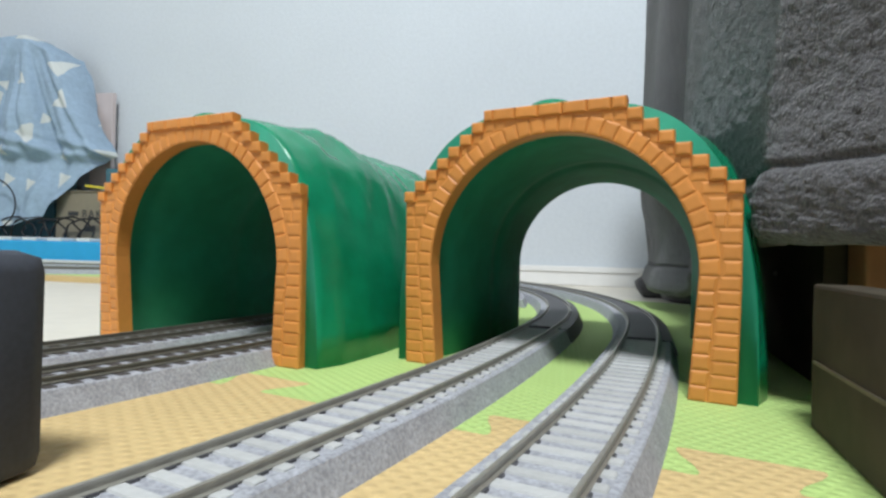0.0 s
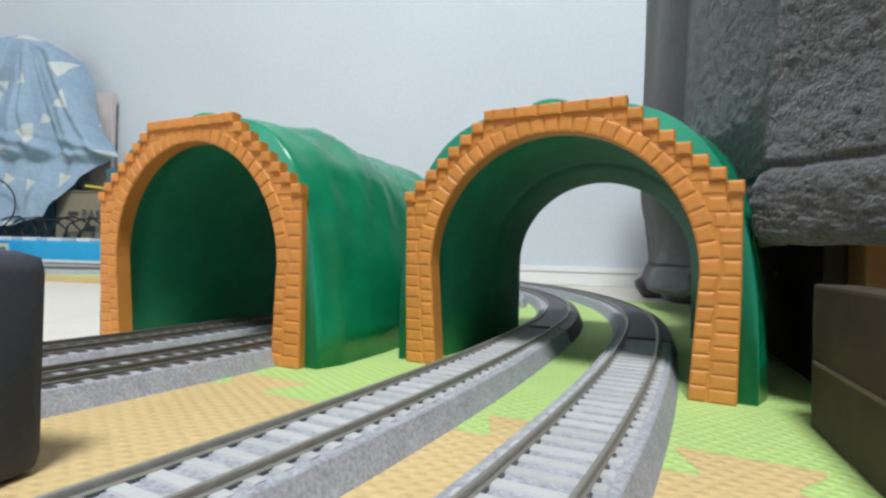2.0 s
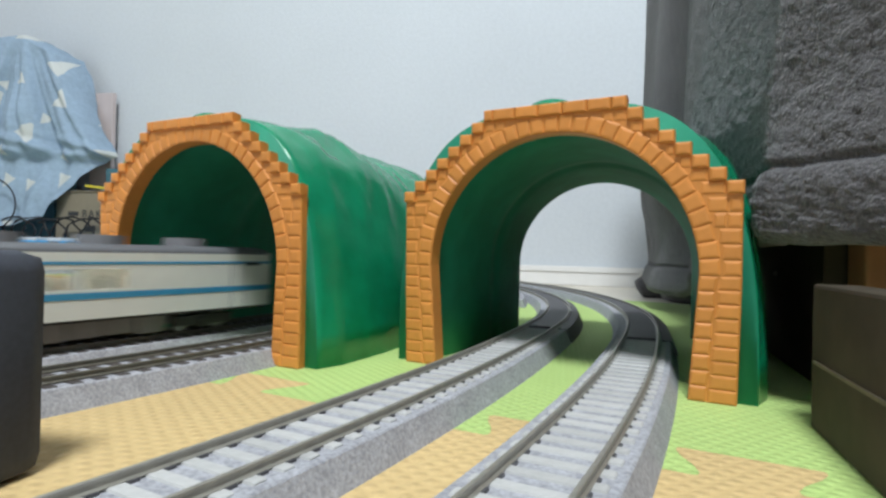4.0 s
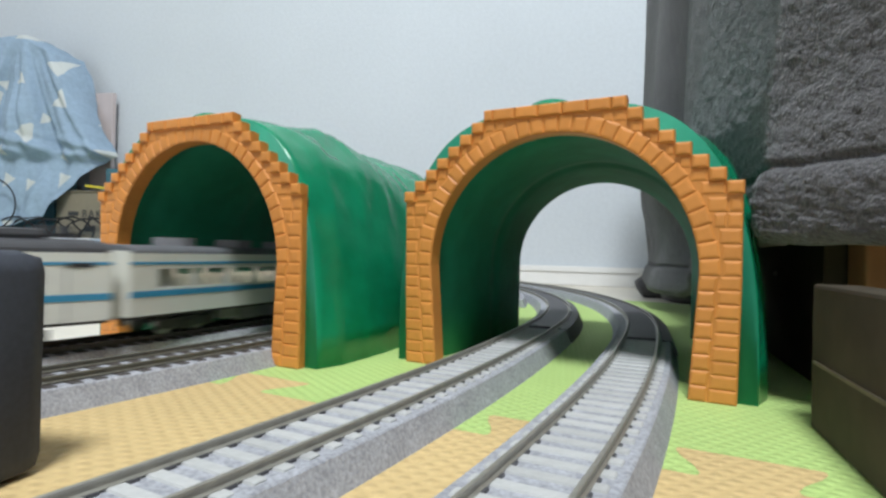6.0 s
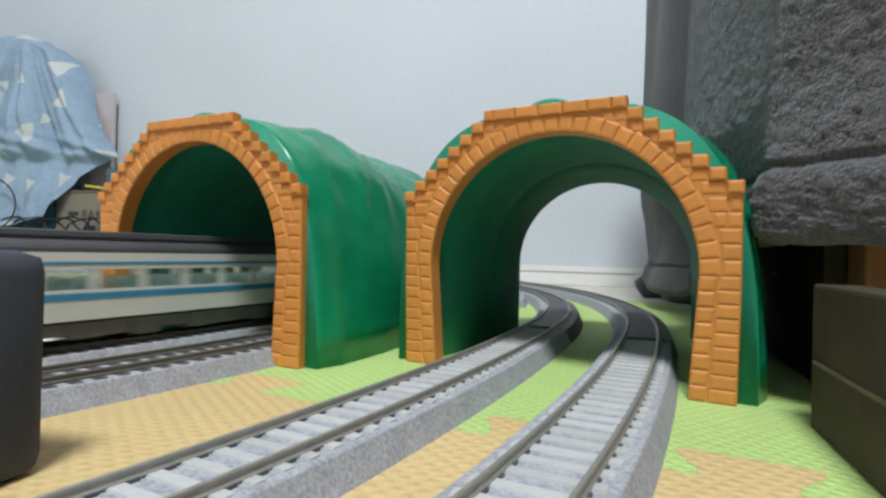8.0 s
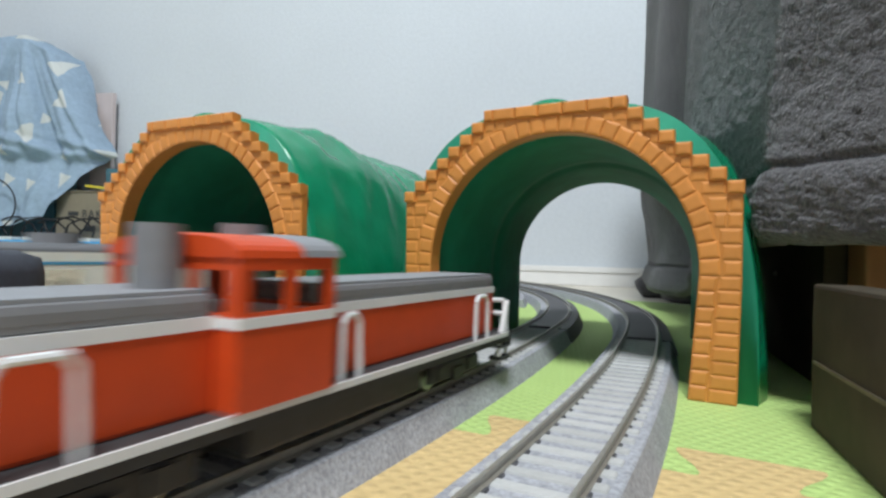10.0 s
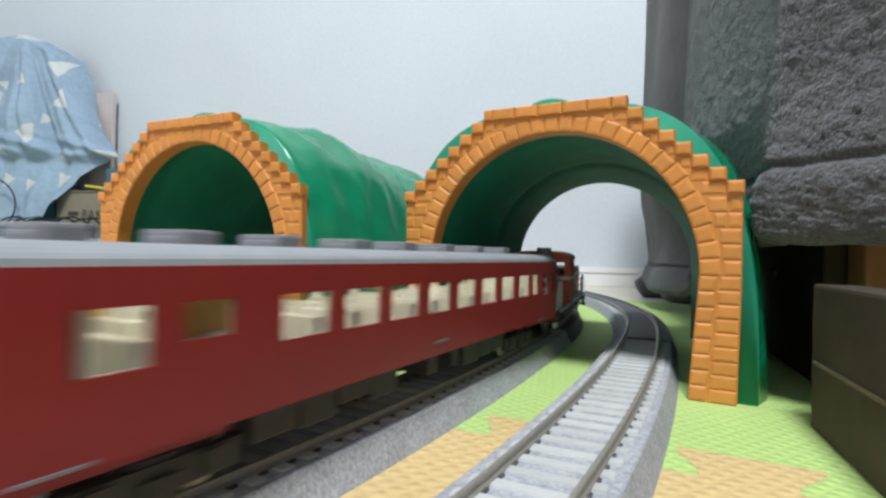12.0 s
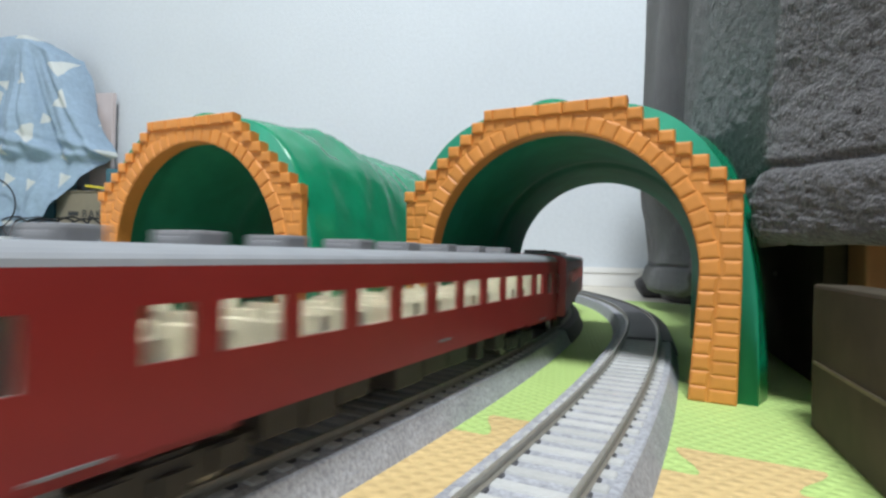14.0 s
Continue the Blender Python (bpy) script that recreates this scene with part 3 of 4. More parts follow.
def triangle_print(m):
    """Pale triangles of differing size scattered over the cloth."""
    nt = m.node_tree
    b = nt.nodes["Principled BSDF"]
    src = b.inputs["Base Color"].links[0].from_socket

    def math_node(op, x, y=None):
        n = nt.nodes.new("ShaderNodeMath")
        n.operation = op
        for k, val in enumerate((x, y)):
            if val is None:
                continue
            if isinstance(val, (int, float)):
                n.inputs[k].default_value = val
            else:
                nt.links.new(val, n.inputs[k])
        return n.outputs[0]

    co = nt.nodes.new("ShaderNodeTexCoord")
    sep = nt.nodes.new("ShaderNodeSeparateXYZ")
    com = nt.nodes.new("ShaderNodeCombineXYZ")
    nt.links.new(co.outputs["Object"], sep.inputs[0])
    nt.links.new(math_node("MULTIPLY", sep.outputs[0], 12.5), com.inputs[0])
    nt.links.new(math_node("MULTIPLY", sep.outputs[2], 11.5), com.inputs[1])
    vo = nt.nodes.new("ShaderNodeTexVoronoi")
    vo.voronoi_dimensions = "2D"
    vo.inputs["Scale"].default_value = 1.0
    vo.inputs["Randomness"].default_value = 0.8
    nt.links.new(com.outputs[0], vo.inputs["Vector"])
    sub = nt.nodes.new("ShaderNodeVectorMath")
    sub.operation = "SUBTRACT"
    nt.links.new(com.outputs[0], sub.inputs[0])
    nt.links.new(vo.outputs["Position"], sub.inputs[1])
    rnd = nt.nodes.new("ShaderNodeSeparateColor")
    nt.links.new(vo.outputs["Color"], rnd.inputs[0])
    rot = nt.nodes.new("ShaderNodeVectorRotate")
    rot.rotation_type = "Z_AXIS"
    nt.links.new(sub.outputs[0], rot.inputs["Vector"])
    nt.links.new(math_node("MULTIPLY", rnd.outputs[0], 6.28), rot.inputs["Angle"])
    loc = nt.nodes.new("ShaderNodeSeparateXYZ")
    nt.links.new(rot.outputs[0], loc.inputs[0])
    edge = math_node("ADD", math_node("MULTIPLY", math_node("ABSOLUTE", loc.outputs[0]), 0.866), math_node("MULTIPLY", loc.outputs[1], 0.5))
    dist = math_node("MAXIMUM", edge, math_node("MULTIPLY", loc.outputs[1], -1.0))
    lt = math_node("LESS_THAN", dist, math_node("ADD", math_node("MULTIPLY", rnd.outputs[1], 0.13), 0.07))
    mix = nt.nodes.new("ShaderNodeMix")
    mix.data_type = "RGBA"
    mix.inputs[7].default_value = (0.56, 0.58, 0.56, 1)
    nt.links.new(lt, mix.inputs[0])
    nt.links.new(src, mix.inputs[6])
    nt.links.new(mix.outputs[2], b.inputs["Base Color"])


triangle_print(M_CLOTH)
draped_cloth()


def cardboard_box():
    ob = part("cardboard_box", boxes((-150, 150, -60, 60, 0, 188), bevel=2), M_CARD)
    ob.matrix_world = mpose(-800, 1420, FLOOR_Z, 0, 0, -14)
    tagged(ob, "brown cardboard box with dark lettering by the wall", "box")
    cu = bpy.data.curves.new("lettering", "FONT")
    cu.body, cu.size, cu.extrude = "BAK", 0.026, 0.0004
    cu.space_character = 1.35
    tmp = bpy.data.objects.new("lettering_tmp", cu)
    scene.collection.objects.link(tmp)
    bpy.context.view_layer.update()
    me = bpy.data.meshes.new_from_object(tmp.evaluated_get(bpy.context.evaluated_depsgraph_get()))
    bpy.data.objects.remove(tmp)
    me.materials.clear()
    me.materials.append(M_PRINT)
    tx = new("lettering", me)
    tx.parent = ob
    tx.matrix_local = mpose(-70, -61.0, 126, 90)
    part("print_mark", boxes((-112, -82, -61, -60, 130, 140)), M_PRINT, ob)
    part("print_mark", boxes((-62, -30, -61, -60, 92, 106)), M_PRINT, ob)
    part("lid_flap", boxes((-150, 150, -64, 60, 188.5, 191)), M_CARD, ob)
    return ob


cardboard_box()


def plain_things():
    ob = part("teal_folder", boxes((-60, 60, -20, 20, 0, 60), bevel=2), M_TEALCARD)
    ob.matrix_world = mpose(-790, 1425, FLOOR_Z + 192, 0, 0, -14)
    tagged(ob, "dark teal flat carton on the cardboard box", "carton")
    ob = part("yellow_ruler", boxes((-70, 60, -5, 5, 0, 5), bevel=1), M_YELLOW)
    ob.matrix_world = mpose(-800, 1352, FLOOR_Z + 192, 0, 6, -14)
    tagged(ob, "yellow plastic strip on the cardboard box", "strip")
    ob = part("picture_book", boxes((-34, 34, -6, 6, 0, 262), bevel=1), M_PINK)
    ob.matrix_world = mpose(-893, 1470, FLOOR_Z + 192, 0, 0, -14)
    tagged(ob, "pale pink and green book standing on a box", "book")
    tray = empty("blue_tray", mpose(-960, 1338, FLOOR_Z, 0, 0, -9), "bright blue plastic tray with white parts, beside a track", "tray")
    part("tray_body", boxes((-220, 210, -40, 40, 0, 66), bevel=3), M_BRIGHTBLUE, tray)
    part("tray_foot", boxes((-218, 208, -41, 38, 0.3, 24), bevel=2), M_WHITE, tray, "white lower edge")
    for x in (-190, -120, -55, 10, 75, 150):
        part("tray_part", boxes((x - 18, x + 18, -34, 10, 66, 74), bevel=2), M_WHITE, tray)
    r2 = random.Random(3)
    for k in range(9):
        pts = []
        x, y, z = -1090 + 34 * k, 1348, FLOOR_Z + 78
        for i in range(14):
            a = i / 13 * math.pi * (1.2 + 0.3 * r2.random())
            pts.append((x + 50 * math.cos(a) + r2.uniform(-4, 4), y + r2.uniform(-8, 8), z + 45 * math.sin(a) + r2.uniform(-4, 4)))
        pts = [(px, py, max(pz, FLOOR_Z + 66)) for px, py, pz in pts]
        bm = bmesh.new()
        tube(bm, pts, 2.2)
        if k == 1:
            bm.free()
            bm = bmesh.new()
            tube(bm, [(-1075 + 62 * math.cos(q * 0.3), 1335, FLOOR_Z + 150 + 62 * math.sin(q * 0.3)) for q in range(-5, 14)], 2.0)
        tagged(part("cable", bm, M_CABLE), "black cable lying in loops on a blue tray", "cable", "tangled cables")


plain_things()


# ---------------------------------------------------------------- trains (x forward, y left, z above the rail top)
def bogie(parent, x, name="bogie"):
    b = part(name, boxes((x - 17, x + 17, -13.5, -11.5, 3, 8), (x - 17, x + 17, 11.5, 13.5, 3, 8), (x - 4, x + 4, -13, 13, 5, 9),
                         (x - 13, x - 8, -14.2, -13, 3.5, 7.5), (x + 8, x + 13, -14.2, -13, 3.5, 7.5), (x - 3, x + 3, -14.5, -13, 2, 6)), M_UNDER, parent)
    for dx in (-11, 11):
        for y in (-8.3, 8.3):
            bm = bmesh.new()
            cyl(bm, (x + dx, y - 1.2, 5.2), (x + dx, y + 1.2, 5.2), 5.2, 18)
            part("wheel", bm, M_WHEEL, b)
    return b


def pierced(us, vs, holes, place):
    """One connected panel on the grid of us and vs with holes (u0, u1, v0, v1); place(u, v, k) gives a point of its face k, 0 or 1."""
    us, vs = sorted(set(us)), sorted(set(vs))
    bm = bmesh.new()
    made = {}

    def vert(i, j, k):
        if (i, j, k) not in made:
            made[(i, j, k)] = bm.verts.new(place(us[i], vs[j], k))
        return made[(i, j, k)]

    def solid(i, j):
        if not (0 <= i < len(us) - 1 and 0 <= j < len(vs) - 1):
            return False
        u, v = (us[i] + us[i + 1]) / 2, (vs[j] + vs[j + 1]) / 2
        return not any(h[0] < u < h[1] and h[2] < v < h[3] for h in holes)

    for i in range(len(us) - 1):
        for j in range(len(vs) - 1):
            if not solid(i, j):
                continue
            for k in (0, 1):
                bm.faces.new((vert(i, j, k), vert(i + 1, j, k), vert(i + 1, j + 1, k), vert(i, j + 1, k)))
            for (di, dj), (p, q) in (((-1, 0), ((i, j), (i, j + 1))), ((1, 0), ((i + 1, j), (i + 1, j + 1))), ((0, -1), ((i, j), (i + 1, j))), ((0, 1), ((i, j + 1), (i + 1, j + 1)))):
                if not solid(i + di, j + dj):
                    bm.faces.new((vert(*p, 0), vert(*q, 0), vert(*q, 1), vert(*p, 1)))
    bmesh.ops.recalc_face_normals(bm, faces=bm.faces)
    return bm


def side_wall(y, windows, x0, x1, z0, z1, thick=1.0):
    """A car side with window openings (x0, x1, z0, z1) right through it."""
    inward = -thick if y > 0 else thick
    us = [x0, x1] + [u for w in windows for u in w[:2]]
    vs = [z0, z1] + [v for w in windows for v in w[2:]]
    return pierced(us, vs, windows, lambda u, v, k: (u, y + inward * k, v))


def end_panel(x, half, z0, z1, holes):
    us = [-half, half] + [u for w in holes for u in w[:2]]
    vs = [z0, z1] + [v for w in holes for v in w[2:]]
    return pierced(us, vs, holes, lambda u, v, k: (x - 0.6 + 1.2 * k, u, v))


def roof_loft(x0, x1, half, z0, z1, ends=3.0, n=14, power=0.55):
    rings = []
    for x, k in ((x0, 0.90), (x0 + ends, 1.0), (x1 - ends, 1.0), (x1, 0.90)):
        ring = []
        for i in range(n + 1):
            a = math.pi * i / n
            c, s = math.cos(a), math.sin(a)
            ring.append((x, half * math.copysign(abs(c) ** power, c), z0 + (z1 - z0) * (s ** 0.8) * k))
        ring.append((x, -half, z0 - 0.01))
        rings.append(ring)
    return loft(rings)


def windows_and_cabin(car, wins, half, x0, x1, z_floor, z_top, seat_mat, glow):
    for w in wins:
        for y in (-half + 0.3, half - 0.3):
            p = part("window_pane", boxes((w[0], w[1], y - 0.15, y + 0.15, w[2], w[3])), M_PANE, car)
            p.visible_shadow = False
    part("cabin_floor", boxes((x0 + 2, x1 - 2, -half + 1.2, half - 1.2, z_floor, z_floor + 1)), seat_mat, car)
    for x in (x0 + 22, x1 - 23):
        part("cabin_wall", boxes((x, x + 1, -half + 1.2, half - 1.2, z_floor + 1, z_top)), seat_mat, car)
    bm = bmesh.new()
    for y in (-half + 1.8, 2.5):
        box(bm, -1.4, 1.4, y, y + half - 4.3, z_floor + 1, z_floor + 15.5)
        box(bm, -5.5, 5.5, y, y + half - 4.3, z_floor + 1, z_floor + 6)
    seat = mesh_of("seat_pair", bm, seat_mat)
    x = x0 + 31
    while x < x1 - 30:
        ob = new("seat_pair", seat)
        ob.parent = car
        ob.matrix_local = mpose(x, 0, 0)
        x += 13.2
    if glow:
        part("light_strip", boxes((x0 + 24, x1 - 24, -3, 3, z_top - 1.2, z_top - 0.4)), glow, car, "lit cabin light strip")


def underfloor(car, x0, x1, z, gaps=(), mat=M_UNDER):
    """Equipment boxes of differing depth in a close row, with a few gaps that one sees through."""
    r = random.Random(int(x1 * 10))
    ends = [x0] + [v for g in gaps for v in g] + [x1]
    for a, b in zip(ends[::2], ends[1::2]):
        n = max(1, round((b - a) / 15))
        for k in range(n):
            d = r.uniform(5.5, 8.5)
            part("equipment_box", boxes((a + (b - a) * k / n + 0.4, a + (b - a) * (k + 1) / n - 0.4, -13.5, 13.5, z - d, z), bevel=0.5), mat, car)


RED_L = 124.7
RED_WINDOWS = [(-122.8, -116.8, 24, 34), (-104.8, -93.5, 25.0, 34), (-88.2, -78.2, 28, 34)]
RED_WINDOWS += [(68.8 - 19.36 * i, 83.6 - 19.36 * i, 25.4, 34.0) for i in range(8)]
RED_WINDOWS += [(86.8, 96.2, 25.4, 34), (101.8, 112, 24.6, 34), (116.8, 120.2, 25, 34)]
SECOND_WINDOWS = [(-120, -113, 24.5, 34)] + [(71.0 - 19.26 * i, 85.8 - 19.26 * i, 25.4, 34.0) for i in range(9)]
SECOND_WINDOWS += [(-97, -88.5, 25.4, 34), (90.4, 100, 25.4, 34), (108, 117, 24.6, 34)]


def red_coach(glow, wins, gaps, blinds=()):
    car = empty("passenger_coach", None, "dark red model passenger coach with lit windows and grey roof", "model coach", "red train cars")
    for y in (-19.4, 19.4):
        part("side_wall", side_wall(y, wins, -RED_L, RED_L, 13.0, 39.6), M_RED, car)
        part("lining", side_wall(y - math.copysign(1.1, y), wins, -RED_L + 1, RED_L - 1, 13, 39.0, 0.4), M_SEAT, car, "cream cabin lining")
    for x in (-101, 101):
        for y in (-18.7, 18.7):
            part("side_skirt", boxes((x - 22, x + 22, y - 0.5, y + 0.5, 12.0, 13.1)), M_RED, car)
    part("roof", roof_loft(-RED_L + 1, RED_L - 1, 19.4, 39.6, 43.0), M_ROOF, car, "light grey arched roof")
    for sx in (-1, 1):
        x = sx * RED_L
        part("end_wall", end_panel(x, 19.3, 11.2, 39.6, [(-15.5, -9, 23, 33), (9, 15.5, 23, 33), (-4.5, 4.5, 11.2, 33)]), M_RED, car, "bright red end wall")
        part("end_roof", roof_loft(x - 1.2, x + 1.2, 19.4, 39.5, 43.3, 0.5), M_RED, car)
        for k in range(4):
            w, deep = (7.2, 0.9) if k % 2 == 0 else (6.3, 0.8)
            xa = x + sx * (0.7 + 1.3 * k)
            frame_bm = pierced([-w, -4.2, 4.2, w], [10, 33, 35.4 + 0.3 * (w - 6.3)], [(-4.2, 4.2, 10, 33)], lambda u, v, q: (xa + sx * deep * q, u, v))
            part("gangway_rib", frame_bm, M_ROOF, car, "grey rib of the gangway bellows")
        part("gangway_door", boxes((x - 0.4, x + 0.2, -4.5, 4.5, 11, 33)), M_GREYPART, car)
        for y in (-12, 12):
            bm = bmesh.new()
            cyl(bm, (x, y, 19.5), (x + sx * 1.6, y, 19.5), 1.2, 12)
            part("tail_lamp", bm, M_TAIL if sx < 0 and glow == "tail" else M_RED, car)
        part("coupler", boxes((x, x + sx * 6.2, -1.5, 1.5, 6, 9)), M_UNDER, car)
    for x in (-98, -74, -50, -22, 4, 32, 60, 90):
        part("roof_unit", boxes((x - 3.9, x + 3.9, -6.0, 6.0, 42.0, 45.6), (x - 4.9, x + 4.9, -4.2, 4.2, 42.0, 44.4), bevel=0.7), M_GREYPART, car, "grey roof ventilator box")
    for x in (-107, 101):
        part("side_plate", boxes((x - 5, x + 5, -19.6, -19.3, 13.6, 14.1)), M_GREYPART, car)
    part("number_bar", boxes((-4, 4, -19.6, -19.3, 16.5, 17.2)), M_GREYPART, car)
    part("floor_pan", boxes((-RED_L + 2, RED_L - 2, -13, 13, 12.2, 13.0)), M_UNDER, car)
    windows_and_cabin(car, wins, 19.4, -RED_L, RED_L, 13, 39.3, M_SEAT, M_GLOW)
    for x0, x1, z0, mat in blinds:
        for y in (-16.6, 16.6):
            part("window_blind", boxes((x0 - 0.8, x1 + 0.8, y - 0.3, y + 0.3, z0 - 0.6, 34.6)), mat, car, "drawn window blind")
    underfloor(car, -68, 68, 12.4, gaps)
    bogie(car, -87.5)
    bogie(car, 87.5)
    return car


WHITE_L = 126.0


def white_coach(dark_roof, win_end=93.0):
    lab = "ivory model express coach with blue stripes and " + ("dark roof" if dark_roof else "grey roof fans")
    car = empty("express_coach", None, lab, "model coach", "white train cars")
    wins = [(-112, win_end, 23.6, 32.0)]
    for y in (-18.6, 18.6):
        part("side_wall", side_wall(y, wins, -WHITE_L, WHITE_L, 11.0, 39), M_CREAM, car)
        s = 1 if y > 0 else -1
        part("blue_band", boxes((-WHITE_L, WHITE_L, min(y, y + s * 0.2), max(y, y + s * 0.2), 19.4, 22.2)), M_BLUE, car, "blue painted band")
        part("blue_line", boxes((-WHITE_L, WHITE_L, min(y, y + s * 0.2), max(y, y + s * 0.2), 34.0, 35.2)), M_BLUE, car)
        part("lining", side_wall(y - s * 1.1, wins, -WHITE_L + 1, WHITE_L - 1, 12, 38.5, 0.4), M_SEAT, car)
        bays = round((win_end + 112) / 22.4)
        for i in range(bays + 1):
            x = -112 + (win_end + 112) / bays * i
            part("window_post", boxes((x - 2.0, x + 2.0, min(y - s * 0.9, y - s * 0.2), max(y - s * 0.9, y - s * 0.2), 23.6, 32)), M_CREAM, car)
        for x in (100.0, 109.0):
            part("door_seam", boxes((x - 0.25, x + 0.25, min(y, y + s * 0.12), max(y, y + s * 0.12), 11, 33)), M_GREYPART, car)
        part("door_slot", boxes((109, 119, min(y, y + s * 0.3), max(y, y + s * 0.3), 33.0, 34.8)), M_UNDER, car)
    part("roof", roof_loft(-WHITE_L + 1, WHITE_L - 1, 18.5, 39, 42.8 if not dark_roof else 44.5), M_SLATEROOF if not dark_roof else M_DARKROOF, car)
    for sx in (-1, 1):
        x = sx * WHITE_L
        part("end_wall", boxes((x - 0.6, x + 0.6, -18.4, 18.4, 11, 40)), M_CREAM, car)
        part("gangway", boxes((x, x + sx * 6.5, -5, -3.5, 10, 32), (x, x + sx * 6.5, 3.5, 5, 10, 32), (x, x + sx * 6.5, -5, 5, 30.5, 32)), M_GREYPART, car)
    if dark_roof:
        part("roof_cover", boxes((-105, 105, -11, 11, 43.0, 48.3), bevel=2.4), M_DARKROOF, car, "long dark roof cover")
        part("pantograph", boxes((104, 118, -8, 8, 45, 46.5), (106, 107, -6, 6, 46, 50), (114, 115, -6, 6, 46, 50)), M_UNDER, car)
    else:
        for x in (-85, -42, 0, 42, 85):
            bm = bmesh.new()
            cyl(bm, (x, 0, 42.0), (x, 0, 46.8), 10.0, 20)
            part("roof_fan", bm, M_GREYPART, car, "round grey roof fan cover")
    part("floor_pan", boxes((-WHITE_L, WHITE_L, -17, 17, 9.6, 11.2)), M_UNDER, car)
    windows_and_cabin(car, wins, 18.6, -WHITE_L, WHITE_L, 12, 38.8, M_TEAL if dark_roof else M_SEAT, M_GLOW_DIM)
    underfloor(car, -66, 66, 9.8, (), M_GREYPART)
    bogie(car, -88)
    bogie(car, 88)
    return car


def rail_post(parent, pts, r=0.7, name="handrail"):
    bm = bmesh.new()
    tube(bm, pts, r, 8)
    return part(name, bm, M_WHITE, parent, "white handrail")


def diesel_locomotive():
    """A centre-cab shunter: long hood ahead, short hood behind the cab."""
    c = empty("diesel_locomotive", None, "orange-red model diesel locomotive with white stripes and grey hood tops", "model locomotive", "red train cars")
    part("frame_deck", boxes((-87, 95, -17.5, 17.5, 10, 13.5)), M_UNDER, c)
    for y in (-17.9, 17.4):
        part("sill_stripe", boxes((-75, 93, y, y + 0.5, 12.1, 13.7)), M_WHITE, c, "white sill stripe")
    # hoods
    for name, x0, x1 in (("rear_hood", -76, -37), ("front_hood", -11, 90)):
        h = part(name, boxes((x0, x1, -12.6, 12.6, 13.5, 30), bevel=0.8), M_LOCO, c)
        part("hood_stripe", boxes((x0 - 0.2, x1 + 0.2, -12.9, 12.9, 28.2, 30.4)), M_WHITE, h)
        part("hood_top", boxes((x0, x1, -12.5, 12.5, 30.3, 34.5), bevel=1.4), M_GREYPART, h, "grey hood top")
        part("hood_line", boxes((x0 + 1, x1 - 1, -11.5, 11.5, 34.3, 35.1)), M_ROOF, h)
    # cab with open windows
    c0, c1 = -37, -11
    cm = (c0 + c1) / 2
    rows = []
    for y0, y1 in ((-18.2, -17.2), (17.2, 18.2)):
        rows += [(c0, c1, y0, y1, 13.5, 31), (c0, c1, y0, y1, 38.5, 41), (c0, c0 + 2.5, y0, y1, 31, 38.5), (c1 - 2.5, c1, y0, y1, 31, 38.5), (cm - 1.5, cm + 1.5, y0, y1, 31, 38.5)]
    for x in (c0, c1 - 1):
        rows += [(x, x + 1, -17.2, 17.2, 13.5, 31), (x, x + 1, -17.2, 17.2, 38.5, 42.5)] + [(x, x + 1, y - 1.2, y + 1.2, 31, 38.5) for y in (-16, -6, 6, 16)]
    cab = part("cab", boxes(*rows), M_LOCO, c)
    part("cab_stripe", boxes((c0 - 0.2, c1 + 0.2, -18.45, 18.45, 28.2, 30.2)), M_WHITE, cab)
    part("cab_roof", roof_loft(c0 - 0.5, c1 + 0.5, 18.4, 40.8, 45.2, 1.5), M_LOCO, cab)
    part("roof_cap", roof_loft(cm + 3, c1 + 1.4, 18.7, 41.0, 45.6, 1.0), M_ROOF, cab, "grey roof edge")
    for y in (-17.6, 17.6):
        for a, b in ((c0 + 2.5, cm - 1.5), (cm + 1.5, c1 - 2.5)):
            p = part("window_pane", boxes((a, b, y - 0.15, y + 0.15, 31, 38.5)), M_PANE, cab)
            p.visible_shadow = False
    part("cab_interior", boxes((c0 + 6, c1 - 6, -10, 10, 13.5, 30)), M_GREYPART, cab)
    bm = bmesh.new()
    cyl(bm, (c0 - 5, -3, 34), (c0 - 5, -3, 46.5), 4.2, 16)
    part("exhaust_pipe", bm, M_GREYPART, c, "grey exhaust stack")
    bm = bmesh.new()
    cyl(bm, (cm + 4, 0, 44), (cm + 4, 0, 47.5), 4.5, 18)
    part("roof_vent", bm, M_GREYPART, c)
    for x0, x1 in ((-74, -62), (-6, 1), (66, 76)):
        for y in (-16.4, 16.4):
            rail_post(c, [(x0, y, 13.5), (x0 + 0.5, y, 26), (x0 + 2, y, 28), (x1 - 2, y, 28), (x1 - 0.5, y, 26), (x1, y, 13.5)])
    for sx in (-1, 1):
        x = -88 if sx < 0 else 96
        part("buffer_beam", boxes((min(x, x + sx * 2), max(x, x + sx * 2), -17.0, 17.0, 8, 13.8)), M_UNDER, c)
        for y in (-15, -6, 6, 15):
            rail_post(c, [(x - sx * 1, y, 9), (x - sx * 1, y, 25)])
        for z in (20, 25):
            rail_post(c, [(x - sx * 1, -15, z), (x - sx * 1, -6, z)], 0.9)
            rail_post(c, [(x - sx * 1, 6, z), (x - sx * 1, 15, z)], 0.9)
        for y in (-16, 16):
            rail_post(c, [(x - sx * 1, y, 25), (x - sx * 9, y, 5)], 1.1)
            rail_post(c, [(x - sx * 1, y, 25), (x - sx * 1, y, 5)], 0.8)
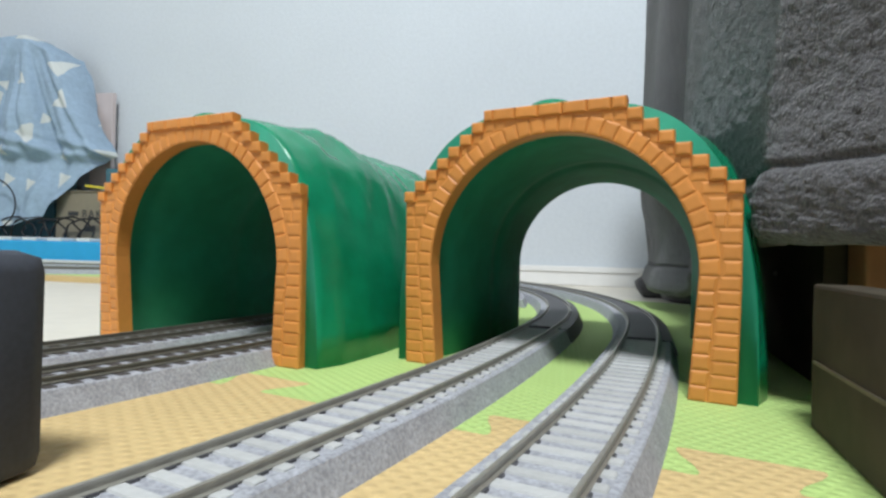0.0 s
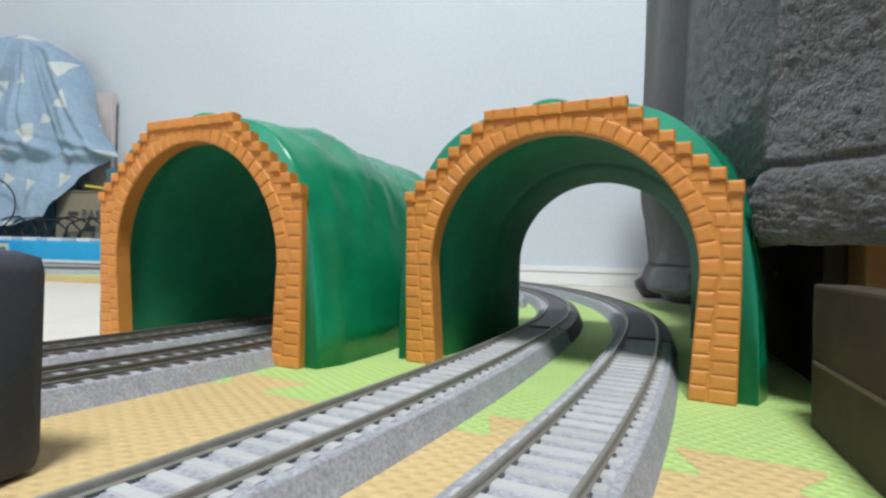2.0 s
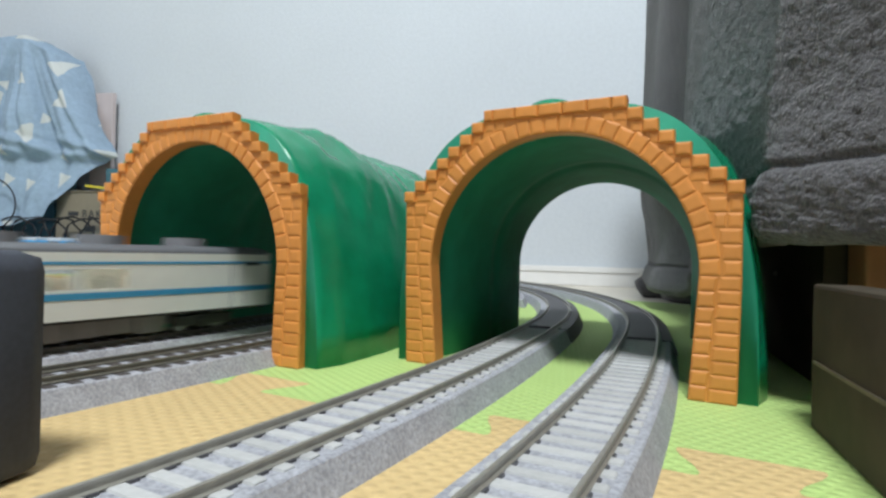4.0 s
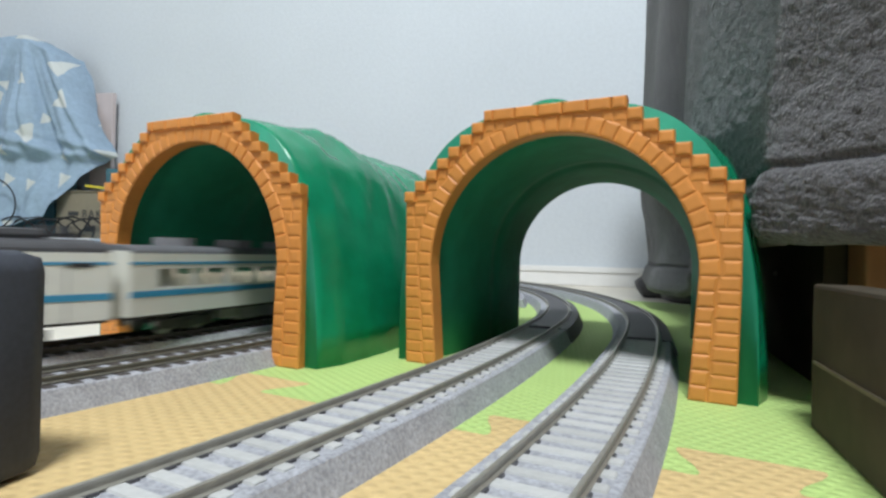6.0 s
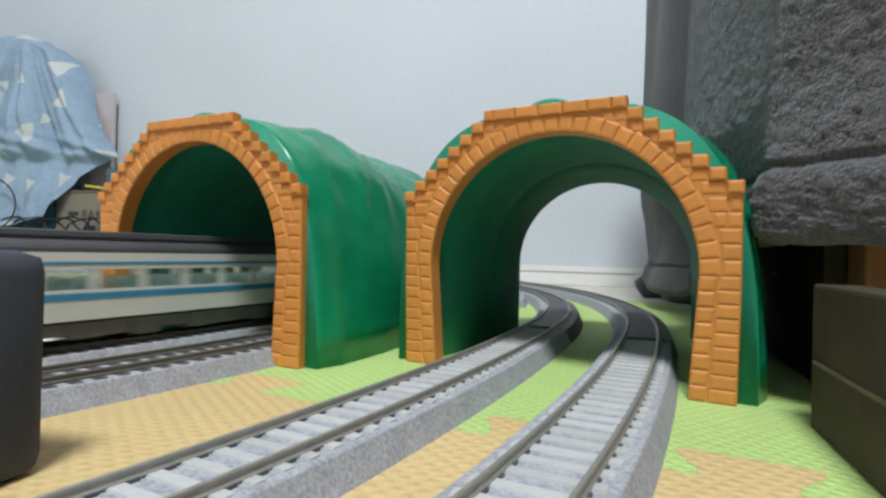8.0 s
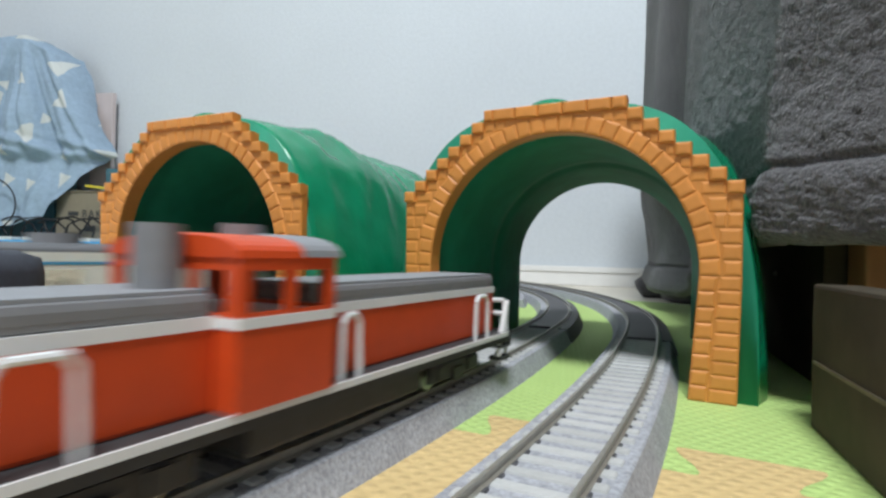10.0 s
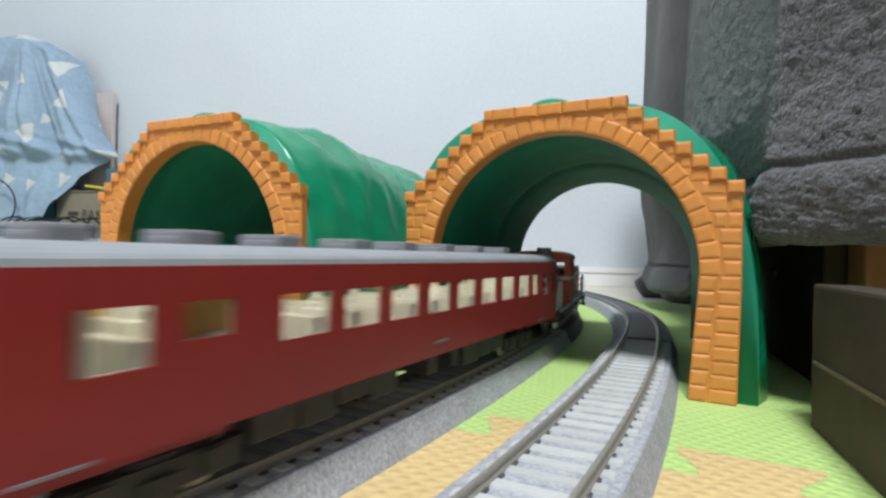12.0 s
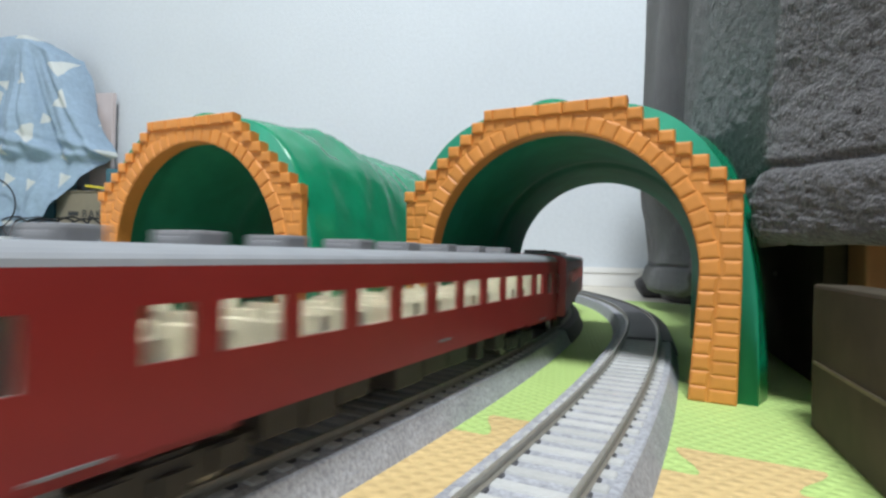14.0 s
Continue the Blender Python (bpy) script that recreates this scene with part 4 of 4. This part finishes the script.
        for y in (-15, 15):
            part("step", boxes((min(x - sx * 9, x), max(x - sx * 9, x), y - 2.5, y + 2.5, 3.5, 4.8), (min(x - sx * 9, x), max(x - sx * 9, x), y - 2.5, y + 2.5, 8, 9)), M_UNDER, c)
        part("coupler", boxes((min(x, x + sx * 9), max(x, x + sx * 9), -2, 2, 5.5, 9)), M_UNDER, c)
        for y in (-5, 5):
            bm = bmesh.new()
            xe = -76 if sx < 0 else 90
            cyl(bm, (xe, y, 26), (xe + sx * 1.5, y, 26), 2.4, 14)
            part("headlamp", bm, M_WHITE, c)
    part("fuel_tank", boxes((-30, 34, -14, 14, 3, 10), bevel=1), M_UNDER, c)
    bogie(c, -58)
    bogie(c, 58)
    return c


LOCO = diesel_locomotive()
COACH_1 = red_coach("tail", RED_WINDOWS, ((-14, 3), (10, 19), (25, 29)), [(-88.2, -78.2, 28, M_BLIND)])
COACH_2 = red_coach(True, SECOND_WINDOWS, ((-30, -18), (31, 39), (46, 57)))
EXPRESS = [white_coach(False, 46.0), white_coach(False, 46.0), white_coach(True), white_coach(True)]
EXPRESS += [copy_thing(EXPRESS[0], Matrix()), copy_thing(EXPRESS[0], Matrix())]
FAR_TRAIN = [copy_thing(EXPRESS[0], Matrix()) for _ in range(4)]


# ---------------------------------------------------------------- what moves
def car_pose(line, off, s, half):
    xa, ya, _ = line.at(s - half, off)
    xb, yb, _ = line.at(s + half, off)
    a = math.atan2(yb - ya, xb - xa)
    return Matrix.Translation(((xa + xb) / 2 * MM, (ya + yb) / 2 * MM, RAIL_TOP * MM)) @ Euler((0, 0, a)).to_matrix().to_4x4()


def run(car, line, off, half, start, speed, stop=9999.0):
    """Rows for a car whose middle is at start + speed * t along a line, until it stops."""
    rows = []
    for i in range(57):
        t = i * 0.25
        rows.append((t, car_pose(line, off, min(stop, start + speed * t), half)))
    walk(car, rows)


RED_SPEED, RED_START = 132.0, -1446.5
EXPRESS_SPEED, EXPRESS_START = 220.0, -1316.0


def motions():
    run(LOCO, LINE_A, 0.0, 52, RED_START + 12 + 88, RED_SPEED)
    run(COACH_1, LINE_A, 0.0, 87.5, RED_START - 124.7, RED_SPEED)
    run(COACH_2, LINE_A, 0.0, 87.5, RED_START - 124.7 - 262, RED_SPEED)
    for i, car in enumerate(EXPRESS):
        run(car, LINE_L, -53.9, 88, EXPRESS_START + 268 * (2 - i) - 142, EXPRESS_SPEED)
    for i, car in enumerate(FAR_TRAIN):
        run(car, LINE_FAR, 0.0, 88, -593 - 128 - 268 * i, 305.0, 1290 - 128 - 268 * i)


motions()
